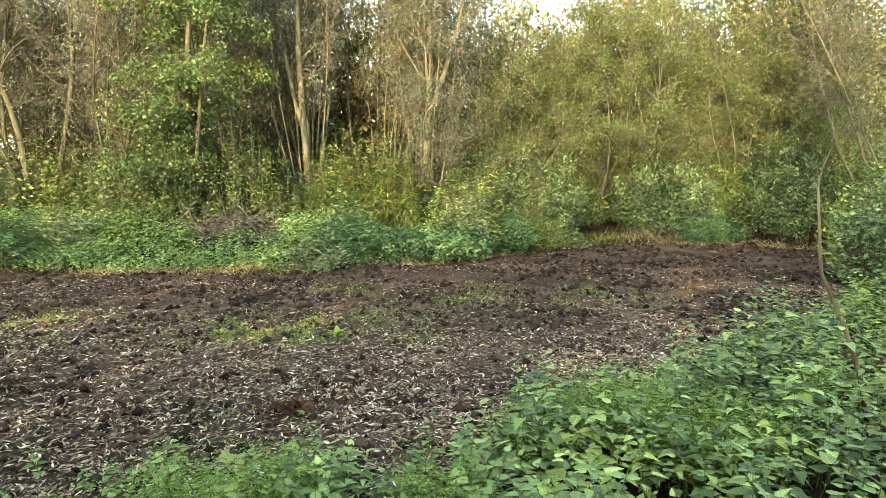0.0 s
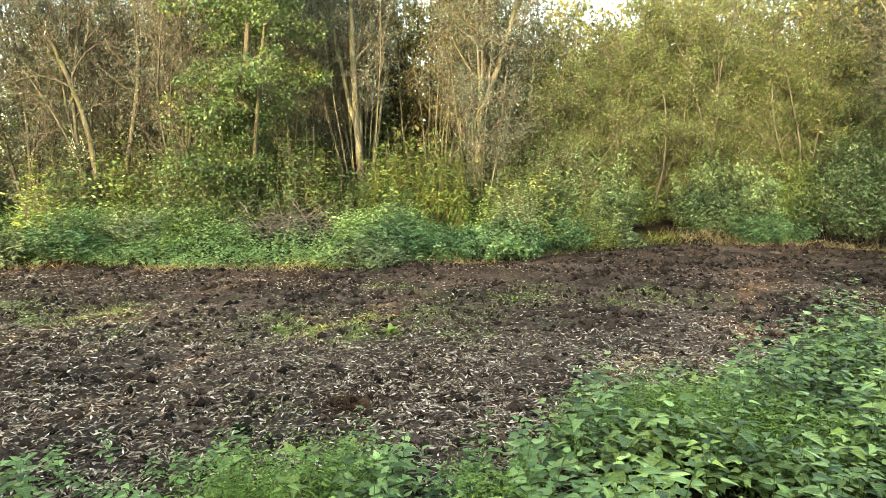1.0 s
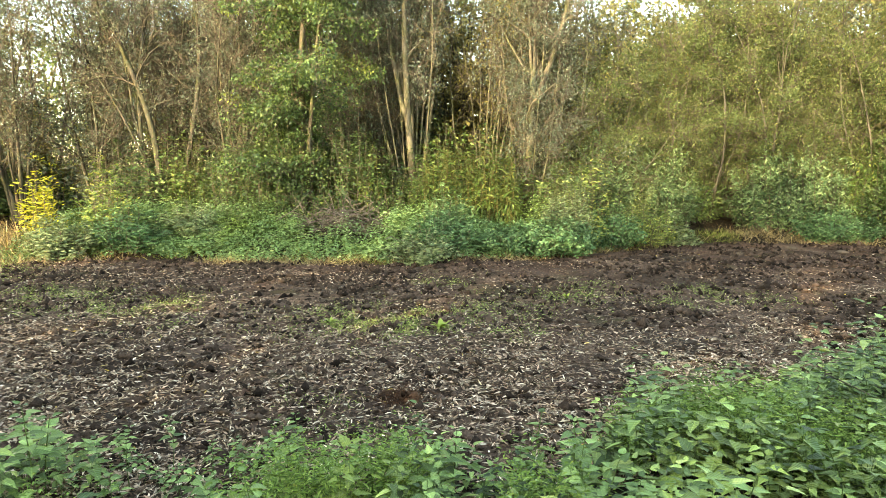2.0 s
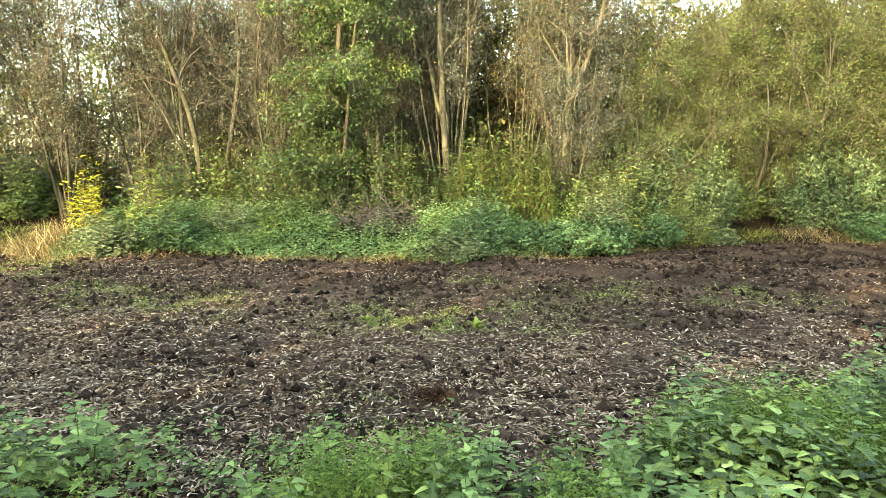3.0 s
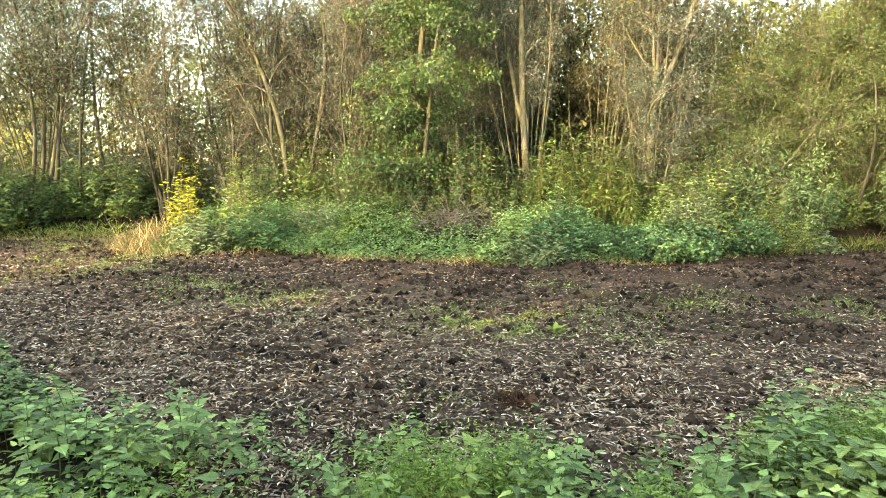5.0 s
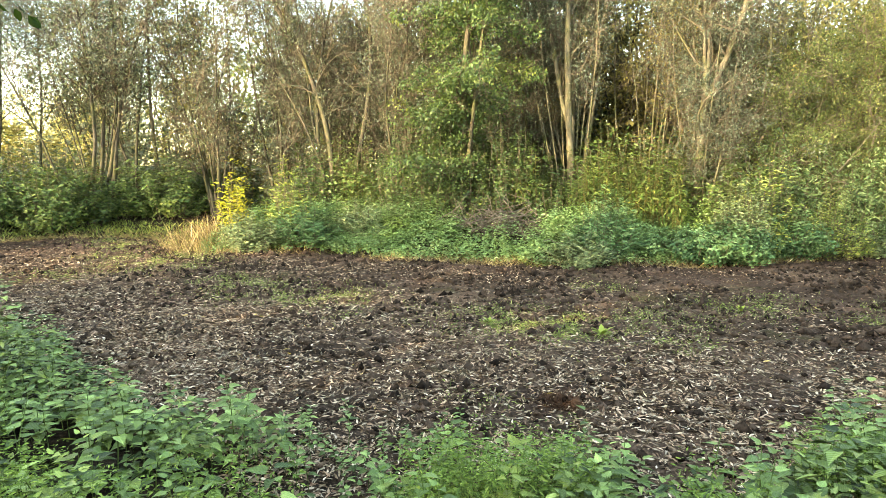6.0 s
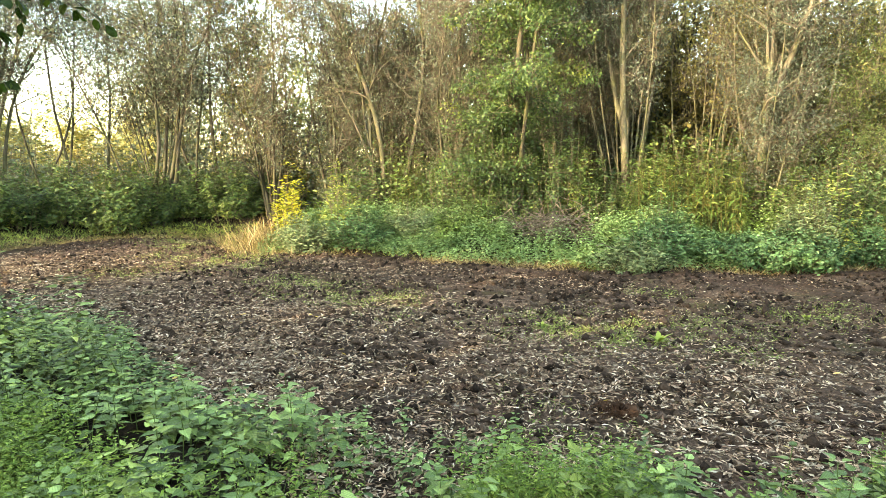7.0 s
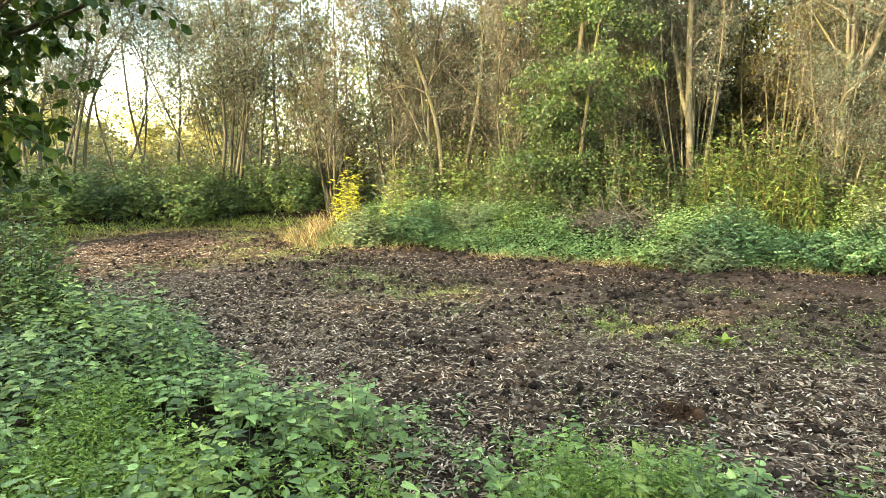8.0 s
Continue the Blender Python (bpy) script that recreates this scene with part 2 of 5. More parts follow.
# ---- mesh tools ----
def mesh_ob(name, v, f, mat, parent=None, label="", smooth=True, leaf_at=None):
    """One mesh object from arrays: v (n, 3), f (m, 3 or 4); leaf_at: each corner's place on its leaf."""
    v, f = np.asarray(v, np.float32), np.asarray(f, np.int32)
    me = bpy.data.meshes.new(name)
    me.vertices.add(len(v))
    me.vertices.foreach_set("co", v.ravel())
    k = f.shape[1]
    me.loops.add(f.size)
    me.loops.foreach_set("vertex_index", f.ravel())
    me.polygons.add(len(f))
    me.polygons.foreach_set("loop_start", np.arange(0, f.size, k, dtype=np.int32))
    if smooth:
        me.polygons.foreach_set("use_smooth", np.ones(len(f), bool))
    me.materials.append(mat)
    if leaf_at is not None:
        a = me.attributes.new("leaf_at", "FLOAT_VECTOR", "POINT")
        a.data.foreach_set("vector", np.asarray(leaf_at, np.float32).ravel())
    me.update(calc_edges=True)
    me.validate()
    ob = new(name, me)
    ob.parent = parent
    if label:
        tagged(ob, label)
    return ob


def thing(name, at, label, category, group="", kind=""):
    e = new(name)
    e.location = at
    return tagged(e, label, category, group, kind)


def unit(a):
    return a / np.maximum(np.linalg.norm(a, axis=-1, keepdims=True), 1e-9)


def join(parts):
    vs, fs, n = [], [], 0
    for v, f in parts:
        vs.append(v), fs.append(f + n)
        n += len(v)
    return np.concatenate(vs), np.concatenate(fs)


LANCE = (np.array([(0, 0, 0), (-.13, .4, .04), (.13, .4, .04), (0, 1, -.06)]), np.array([(0, 3, 1), (0, 2, 3)]))
RHOMB = (np.array([(0, 0, 0), (-.21, .45, .06), (.21, .45, .06), (0, 1, -.07)]), np.array([(0, 3, 1), (0, 2, 3)]))
KITE = (np.array([(0, 0, 0), (-.38, .2, .09), (.38, .2, .09), (-.2, .65, .04), (.2, .65, .04), (0, 1, -.1)]), np.array([(0, 3, 1), (0, 2, 4), (0, 5, 3), (0, 4, 5)]))
WIDE = (np.array([(0, 0, 0), (-.31, .42, .07), (.31, .42, .07), (0, 1, -.08)]), np.array([(0, 3, 1), (0, 2, 3)]))
SLIM = (np.array([(0, 0, 0), (-.15, .42, .06), (.15, .42, .06), (0, 1, -.12)]), np.array([(0, 3, 1), (0, 2, 3)]))
OVAL = (np.array([(0, 0, 0), (-.3, .35, .07), (.3, .35, .07), (-.24, .72, .05), (.24, .72, .05), (0, 1, -.06), (0, .5, 0)]),
        np.array([(0, 6, 1), (1, 6, 3), (3, 6, 5), (0, 2, 6), (2, 4, 6), (4, 5, 6)]))
HEART = (np.array([(0, 0, 0), (-.23, .02, .05), (.23, .02, .05), (-.31, .26, .07), (.31, .26, .07), (-.19, .62, -.02), (.19, .62, -.02), (0, 1.05, -.2)]),
         np.array([(0, 3, 1), (0, 5, 3), (0, 7, 5), (0, 2, 4), (0, 4, 6), (0, 6, 7)]))
BLADE = (np.array([(-.03, 0, 0), (.03, 0, 0), (-.025, .5, .03), (.025, .5, .03), (0, 1, -.1)]), np.array([(0, 1, 3), (0, 3, 2), (2, 3, 4)]))
LONG = (np.array([(0, 0, 0), (-.1, .3, .05), (.1, .3, .05), (-.08, .65, .03), (.08, .65, .03), (0, 1, -.14)]), np.array([(0, 2, 1), (1, 2, 4), (1, 4, 3), (3, 4, 5)]))
CURL = (np.array([(0, 0, .02), (-.11, .3, .07), (.1, .35, .05), (-.1, .68, .1), (.11, .7, .04), (0, 1, .14)]), np.array([(0, 2, 1), (1, 2, 4), (1, 4, 3), (3, 4, 5)]))


def serrated():
    """A nettle leaf: heart base, toothed edge, sunken midrib."""
    rim = [(0.10, -.05)]
    for i in range(8):
        u = i / 8
        w = 0.40 * math.sin(math.pi * min(1, (u + 0.16) / 1.16) ** 0.62) * (1 - 0.25 * u)
        rim += [(w + 0.022, 0.02 + u * 0.9), (w - 0.01, 0.02 + (u + 0.55 / 8) * 0.9)]
    v, f = [(0, 0, 0)], []
    for x, y in rim:
        v += [(-x, y, 0.22 * x - 0.16 * y * y), (x, y, 0.22 * x - 0.16 * y * y), (0, max(0, y), -0.03 - 0.16 * y * y)]
    v.append((0, 1, -.18))
    for i in range(len(rim) - 1):
        a, b = 1 + 3 * i, 4 + 3 * i
        f += [(a, a + 2, b), (a + 2, b + 2, b), (a + 2, a + 1, b + 1), (a + 2, b + 1, b + 2)]
    a, e = 1 + 3 * (len(rim) - 1), len(v) - 1
    f += [(a, a + 2, e), (a + 2, a + 1, e), (0, 3, 1), (0, 2, 3)]
    return np.array(v, float), np.array(f)


TOOTHED = serrated()


def toothed_small():
    """A smaller toothed leaf of few faces, folded along its midrib."""
    v, f = [(0, 0, 0), (0, .35, -.03), (0, .7, -.06), (0, 1.05, -.14)], []
    for side in (-1, 1):
        rim = [(.2, -.07, .03), (.35, .08, .06), (.31, .2, .05), (.36, .33, .05), (.26, .44, .03), (.27, .57, .02), (.16, .68, -.02), (.13, .82, -.05)]
        k = len(v)
        v += [(side * x, y, z) for x, y, z in rim]
        for tri in ((0, k, k + 1), (0, k + 1, k + 2), (0, k + 2, 1), (1, k + 2, k + 3), (1, k + 3, k + 4), (1, k + 4, 2), (2, k + 4, k + 5), (2, k + 5, k + 6), (2, k + 6, 3), (3, k + 6, k + 7)):
            f.append(tri if side > 0 else (tri[0], tri[2], tri[1]))
    return np.array(v, float), np.array(f)


SAW = toothed_small()
SAW = (SAW[0] * np.array([0.86, 1, 1]), SAW[1])


def leaves(shape, p, d, n, size):
    """Copies of a leaf shape: at p, pointing along d, facing n, of the given lengths."""
    tv, tf = shape
    y = unit(d)
    x = unit(np.cross(y, n))
    z = np.cross(x, y)
    s = np.asarray(size, float).reshape(-1, 1, 1)
    v = p[:, None] + s * (tv[None, :, 0:1] * x[:, None] + tv[None, :, 1:2] * y[:, None] + tv[None, :, 2:3] * z[:, None])
    f = tf[None] + (np.arange(len(p)) * len(tv))[:, None, None]
    return v.reshape(-1, 3), f.reshape(-1, 3)


def tube(pts, radii, k=6):
    pts, radii = np.asarray(pts, float), np.asarray(radii, float)
    t = unit(np.gradient(pts, axis=0))
    ref = np.where(np.abs(t[:, 2:3]) > 0.9, np.array([[1.0, 0, 0]]), np.array([[0, 0, 1.0]]))
    a = unit(np.cross(t, ref))
    b = np.cross(t, a)
    an = np.linspace(0, 2 * np.pi, k, endpoint=False)
    v = pts[:, None] + radii[:, None, None] * (np.cos(an)[None, :, None] * a[:, None] + np.sin(an)[None, :, None] * b[:, None])
    i, j = np.meshgrid(np.arange(len(pts) - 1), np.arange(k), indexing="ij")
    q = np.stack([i * k + j, i * k + (j + 1) % k, (i + 1) * k + (j + 1) % k, (i + 1) * k + j], -1).reshape(-1, 4)
    q = np.concatenate([q[:, [0, 1, 2]], q[:, [0, 2, 3]]])
    cap = np.array([(((len(pts) - 1) * k), (len(pts) - 1) * k + c, (len(pts) - 1) * k + c + 1) for c in range(1, k - 1)])
    return v.reshape(-1, 3), np.concatenate([q, cap])


def sticks(p, d, length, r0, r1, bend=0.0, rng=None, straight=False):
    """Many thin three-sided twigs at once, bent at the middle or straight."""
    n = len(p)
    y = unit(d)
    ref = np.tile([[0.31, 0.2, 0.93]], (n, 1))
    x = unit(np.cross(y, ref))
    z = np.cross(x, y)
    off = 0 if rng is None else rng.normal(0, 1, (n, 2)) * bend
    L = np.asarray(length, float).reshape(-1, 1)
    mid = p + y * L * 0.5 + (0 if rng is None else (x * off[:, :1] + z * off[:, 1:]) * L)
    rows = []
    for c, r in ((p, r0), (p + y * L, r1)) if straight else ((p, r0), (mid, (r0 + r1) / 2), (p + y * L, r1)):
        for a in (0, 2.094, 4.189):
            rr = np.asarray(r, float).reshape(-1, 1)
            rows.append(c + rr * (math.cos(a) * x + math.sin(a) * z))
    v = np.stack(rows, 1)
    f = []
    for s in (0,) if straight else (0, 3):
        for c in range(3):
            a, b = s + c, s + (c + 1) % 3
            f += [(a, b, b + 3), (a, b + 3, a + 3)]
    f = np.array(f)[None] + (np.arange(n) * (6 if straight else 9))[:, None, None]
    return v.reshape(-1, 3), f.reshape(-1, 3), p + y * L


def wander(rng, p, d, length, n, jitter, lift=0.0):
    pts, p, d = [np.array(p, float)], np.array(p, float), unit(np.array(d, float))
    for _ in range(n):
        d = unit(d + rng.normal(0, jitter, 3) + np.array([0, 0, lift]))
        p = p + d * length / n
        pts.append(p)
    return np.array(pts)


def along(pts, u):
    s = np.clip(u, 0, 0.999) * (len(pts) - 1)
    i = s.astype(int)
    return pts[i] + (pts[i + 1] - pts[i]) * (s - i)[:, None], unit(pts[i + 1] - pts[i])


def vnoise(x, y, scale, seed):
    """Smooth value noise on a lattice, -1 to 1."""
    x, y = np.asarray(x) * scale, np.asarray(y) * scale
    xi, yi = np.floor(x).astype(np.int64), np.floor(y).astype(np.int64)
    fx, fy = x - xi, y - yi
    fx, fy = fx * fx * (3 - 2 * fx), fy * fy * (3 - 2 * fy)

    def h(a, b):
        k = (a * 374761393 + b * 668265263 + seed * 974634077) & 0x7FFFFFFF
        k = ((k ^ (k >> 13)) * 1274126177) & 0x7FFFFFFF
        return ((k ^ (k >> 16)) & 0xFFFF) / 32767.5 - 1
    return (h(xi, yi) * (1 - fx) + h(xi + 1, yi) * fx) * (1 - fy) + (h(xi, yi + 1) * (1 - fx) + h(xi + 1, yi + 1) * fx) * fy


# ---- the ground ----
MUD = [(-12.7, 4.9), (-14.1, 6.3), (-14.2, 8.2), (-13.2, 9.6), (-11.6, 9.9), (-10.2, 9.0), (-8.7, 8.3), (-7.9, 8.9), (-7.2, 9.4), (-5.5, 9.3),
       (-4.2, 9.5), (-2.6, 9.45), (-1.4, 10.0), (0.3, 10.8), (1.5, 12.1), (3.4, 13.5), (5.0, 13.8), (6.5, 13.5), (8.2, 13.2), (8.3, 11.5),
       (7.0, 9.8), (5.5, 7.8), (4.1, 6.1), (2.9, 5.15), (1.85, 4.3), (1.05, 3.6), (0.5, 2.95), (0.2, 2.72), (-0.4, 2.6), (-1.1, 2.4),
       (-1.35, 1.7), (-1.7, 1.7), (-1.95, 2.25), (-2.55, 2.2), (-3.3, 2.4), (-4.3, 2.7), (-5.4, 3.2), (-6.9, 2.95), (-8.8, 3.3), (-11.0, 4.0)]


def off_mud(x, y):
    """Distance from the mud's edge: above 0 on the banks, below 0 on the mud."""
    x, y = np.asarray(x, float), np.asarray(y, float)
    best, inside = np.full(x.shape, 1e9), np.zeros(x.shape, bool)
    for (ax, ay), (bx, by) in zip(MUD, MUD[1:] + MUD[:1]):
        dx, dy = bx - ax, by - ay
        u = np.clip(((x - ax) * dx + (y - ay) * dy) / (dx * dx + dy * dy), 0, 1)
        best = np.minimum(best, np.hypot(x - ax - u * dx, y - ay - u * dy))
        if dy:
            inside ^= ((ay > y) != (by > y)) & (x < dx * (y - ay) / dy + ax)
    return np.where(inside, -best, best)


def smooth01(a):
    a = np.clip(a, 0, 1)
    return a * a * (3 - 2 * a)


def ground_z(x, y, fine=True):
    x, y = np.asarray(x, float), np.asarray(y, float)
    s = off_mud(x, y) + 0.16 * vnoise(x, y, 1.7, 5) + 0.06 * vnoise(x, y, 6.0, 6)
    far = smooth01((y + 0.25 * np.abs(x) * (x < -7) - 5.0) / 2.0)
    rise = far * (0.09 * smooth01(s / 0.35) + 0.28 * smooth01(s / 1.8)) + (1 - far) * 0.1 * smooth01(s / 0.7)
    z = rise + 0.03 * vnoise(x, y, 0.6, 1) + 0.012 * vnoise(x, y, 2.3, 2)
    if fine:
        near = np.exp(-np.maximum(s, 0) * 1.5)
        z = z + near * (0.02 * np.abs(vnoise(x, y, 3.1, 3)) + 0.018 * vnoise(x, y, 6.3, 4) + 0.02 * vnoise(x, y, 11.0, 7) + 0.02 * np.abs(vnoise(x + 3, y, 17.0, 8)))
    return z


def graded(lo, hi, step, reach):
    mid = np.arange(lo, hi + step / 2, step)
    out = [step]
    while sum(out) < reach:
        out.append(out[-1] * 1.22)
    o = np.cumsum(out)
    return np.concatenate([lo - o[::-1], mid, hi + o])


def build_ground():
    gx = graded(-14.6, 8.6, 0.072, 900)
    near = np.concatenate([np.arange(1.6, 4.6, 0.032), np.arange(4.6, 8.0, 0.05)])
    gy = graded(8.0, 14.2, 0.08, 900)
    gy = np.unique(np.concatenate([gy[gy < 1.6 - 900], 1.6 - np.cumsum(0.03 * 1.25 ** np.arange(40))[::-1], near, gy[gy >= 8.0]]))
    X, Y = np.meshgrid(gx, gy)
    Z = ground_z(X, Y)
    r = np.hypot(X, Y)
    Z = Z + smooth01((r - 40) / 200) * 1.5 * vnoise(X, Y, 0.01, 9)
    h, w = X.shape
    i, j = np.meshgrid(np.arange(h - 1), np.arange(w - 1), indexing="ij")
    q = np.stack([i * w + j, i * w + j + 1, (i + 1) * w + j + 1, (i + 1) * w + j], -1).reshape(-1, 4)
    ob = mesh_ob("ground", np.stack([X, Y, Z], -1).reshape(-1, 3), q, SOIL)
    a = ob.data.attributes.new("bank", "FLOAT", "POINT")
    a.data.foreach_set("value", np.clip(0.5 + off_mud(X, Y) * 0.9, 0, 1).astype(np.float32).ravel())
    return tagged(ob, "dark brown churned mud, leaf litter on the banks darkened as shade", "ground", kind="structure")


build_ground()


def rand_in(rng, n, x0, x1, y0, y1):
    return rng.uniform(x0, x1, n), rng.uniform(y0, y1, n)


def on_ground(x, y, lift=0.0):
    return np.stack([x, y, ground_z(x, y) + lift], -1)


# ---- trees ----
def tuft_leaves(rng, centres, radii, per, leaf, leaf_len, droop, fill=0.55):
    """Rounded sprays of leaves, most near the outside, each leaf facing outwards and up."""
    n = len(centres) * per
    idx = np.repeat(np.arange(len(centres)), per)
    out = unit(rng.normal(0, 1, (n, 3)) + np.array([0, 0, 0.25]))
    r = radii[idx] * (fill + (1 - fill) * rng.random(n)) * rng.uniform(0.75, 1.25, n)
    p = centres[idx] + out * r[:, None] * np.array([1.15, 1.15, 0.75])
    d = rng.normal(0, 0.6, (n, 3)) + out * 0.5 + np.array([0, 0, -droop])
    nn = out * 0.7 + rng.normal(0, 0.35, (n, 3)) + np.array([0, 0, 0.6])
    return leaves(leaf, p, d, nn, leaf_len * rng.uniform(0.6, 1.25, n))


def tree(name, label, at, stems, leaf, leafmat, bark, seed, leaf_len=0.07, branches=14, blen=1.3, tufts=3, tuft_r=0.3, per=60,
         low=0.3, droop=0.25, jitter=0.09, spread=0.55, sides=7, group="", sag=0.05, single=True, ease_k=0.8, twigs=5, fill=0.55, loose=0.0):
    """Stems as (lean x, lean y, height, radius at the foot, then if wanted the height at which it forks off the trunk,
    or its foot's offset x, y). Limbs grow on the stems, twigs and sprays of leaves on the limbs."""
    rng = np.random.default_rng(seed)
    z0 = float(ground_z(at[0], at[1], False))
    root = thing(name, (at[0], at[1], z0), label, "tree", group)
    bparts, tw_p, tw_d, tw_l, tc, tr = [], [], [], [], [], []
    main = None
    for n, spec in enumerate(stems):
        lx, ly, h, r = spec[:4]
        foot = np.array([rng.normal(0, 0.12), rng.normal(0, 0.12), -0.08]) * (n > 0)
        if len(spec) == 6:
            foot = np.array([spec[4], spec[5], -0.08])
        if len(spec) == 5:
            foot = along(main, np.array([spec[4] / stems[0][2]]))[0][0]
            h = h - spec[4]
        k = 12
        u = np.linspace(0, 1, k)[:, None]
        bow = rng.normal(0, jitter * 0.5, 2) * h
        ease = u ** ease_k if len(spec) != 5 else u ** 0.7
        wob = np.cumsum(rng.normal(0, jitter * 0.4 * h / k, (k, 3)), 0) * np.array([1, 1, 0.2])
        pts = foot + ease * np.array([lx, ly, 0]) + u * np.array([0, 0, h]) + wob - wob[0] + np.sin(np.pi * u) * np.array([bow[0], bow[1], 0])
        if main is None:
            main = pts
        rad = r * (1.0 - 0.78 * u[:, 0]) * (1 + 0.35 * np.exp(-u[:, 0] * 16))
        v, f = tube(pts, rad, sides)
        stem = mesh_ob("trunk" if n == 0 else "stem", v, f, bark, root)
        nb = max(3, int(branches * (0.6 + 0.4 * h / max(q[2] for q in stems))))
        bu = rng.uniform(low, 1.0, nb)
        bp, bd = along(pts, bu)
        for p, d, w in zip(bp, bd, bu):
            az = rng.uniform(0, 2 * np.pi)
            out = np.array([math.cos(az), math.sin(az), 0])
            L = blen * (1.15 - 0.55 * w) * rng.uniform(0.5, 1.2)
            bpts = wander(rng, p, d * (1 - spread) + out * spread + np.array([0, 0, 0.1]), L, 5, 0.2, sag)
            br = max(0.006, r * (1 - 0.75 * w) * 0.42)
            if single and br > 0.009:
                mesh_ob("limb", *tube(bpts, np.linspace(br, br * 0.3, 6), 5), bark, stem)
            else:
                bparts.append(tube(bpts, np.linspace(br, br * 0.3, 6), 3))
            tu = np.linspace(0.35, 1.0, tufts) + rng.normal(0, 0.08, tufts)
            tp, td = along(bpts, tu)
            tp = tp + rng.normal(0, 0.12 + loose, tp.shape)
            rr = tuft_r * rng.uniform(0.55, 1.25, tufts)
            tc.append(tp), tr.append(rr)
            q = np.repeat(np.arange(tufts), twigs)
            base = along(bpts, np.clip(tu[q] - rng.uniform(0.0, 0.25, len(q)), 0, 1))[0]
            aim = tp[q] + rng.normal(0, 1, (len(q), 3)) * rr[q][:, None] * 0.75 - base
            tw_p.append(base), tw_d.append(unit(aim)), tw_l.append(np.linalg.norm(aim, axis=1) * 1.1)
    tw_p, tw_d, tw_l = np.concatenate(tw_p), np.concatenate(tw_d), np.concatenate(tw_l)
    v, f, _ = sticks(tw_p, tw_d, tw_l, 0.0055, 0.002, straight=True)
    bparts.append((v, f))
    tagged(mesh_ob("twig_growth", *join(bparts), bark if not single else TWIG, root), kind="stuff")
    tc, tr = np.concatenate(tc), np.concatenate(tr)
    tagged(mesh_ob("crown", *tuft_leaves(rng, tc, tr, per, leaf, leaf_len, droop, fill), leafmat, root), kind="stuff")
    return root


def fan(rng, n, spread, h0, h1, r0, r1, bias=(0, 0)):
    return [(rng.normal(bias[0], spread), rng.normal(bias[1], spread * 0.7), rng.uniform(h0, h1), rng.uniform(r0, r1)) for _ in range(n)]


R = np.random.default_rng(11)
tree("alder", "dark green broad-leaved tree with yellowing sprays, some painted as sunlit", (-4.75, 11.5), [(0.25, 0.1, 7.5, 0.085), (-0.7, 0.1, 7.0, 0.05), (0.8, 0.1, 6.8, 0.05), (-0.2, -0.5, 6.0, 0.04)],
     WIDE, DARK_BROAD, BARK_DARK, 1, leaf_len=0.064, branches=24, blen=1.5, tufts=3, tuft_r=0.34, per=190, low=0.1, spread=0.8, sag=-0.02, droop=0.35)
tree("willow_tree", "tall pale-barked willow with several sunlit stems", (-2.75, 13.2),
     [(-0.08, 0.05, 8.5, 0.088), (-0.75, -0.1, 7.5, 0.05, 2.2), (0.55, 0.2, 8.0, 0.055), (-1.2, -0.2, 7.5, 0.04), (0.9, 0.5, 8.0, 0.04), (-0.5, 0.8, 8.0, 0.04), (0.25, 0.6, 7.5, 0.035), (-1.7, 0.6, 7.0, 0.03)] + fan(R, 9, 0.9, 6.0, 8.0, 0.013, 0.026),
     RHOMB, GREY_OLIVE, BARK_PALE, 2, leaf_len=0.062, branches=10, blen=1.4, tufts=3, tuft_r=0.3, per=42, low=0.38, sides=9, jitter=0.05)
tree("willow_tree", "multi-stemmed willow with warm sunlit bark and thin leaves", (-0.3, 13.0),
     [(-0.05, 0.0, 7.5, 0.095), (0.65, 0.05, 7.5, 0.06, 2.4), (1.7, 0.2, 6.5, 0.04), (-0.9, 0.3, 7.0, 0.035), (1.0, 0.6, 7.0, 0.04), (-0.4, -0.2, 6.5, 0.03, 3.0)] + fan(R, 7, 0.9, 5.0, 7.0, 0.012, 0.022),
     RHOMB, GREY_OLIVE, BARK_PALE, 3, leaf_len=0.06, branches=16, blen=1.5, tufts=3, tuft_r=0.32, per=70, low=0.16, sides=9, jitter=0.1)
tree("sallow", "leaning multi-stemmed sallow with sparse grey leaves", (-8.25, 11.95),
     [(-2.3, -0.9, 7.0, 0.08), (0.15, 0.1, 8.0, 0.07), (0.75, 0.3, 7.5, 0.05), (-2.9, -0.2, 5.5, 0.035), (-0.6, 0.5, 7.0, 0.035), (-1.3, 0.1, 7.0, 0.04)],
     RHOMB, GREY_OLIVE, BARK_GREY, 4, leaf_len=0.066, branches=17, blen=1.6, tufts=3, tuft_r=0.33, per=38, low=0.3, sides=8, ease_k=1.35, twigs=8)
tree("sallow", "grey sallow with fine tangled twigs", (-6.4, 12.4), fan(R, 7, 0.9, 6, 8, 0.03, 0.05), RHOMB, GREY_OLIVE, BARK_GREY, 5, leaf_len=0.066, branches=17, blen=1.5, tufts=3, tuft_r=0.3, per=38, low=0.2, twigs=8, ease_k=1.3)
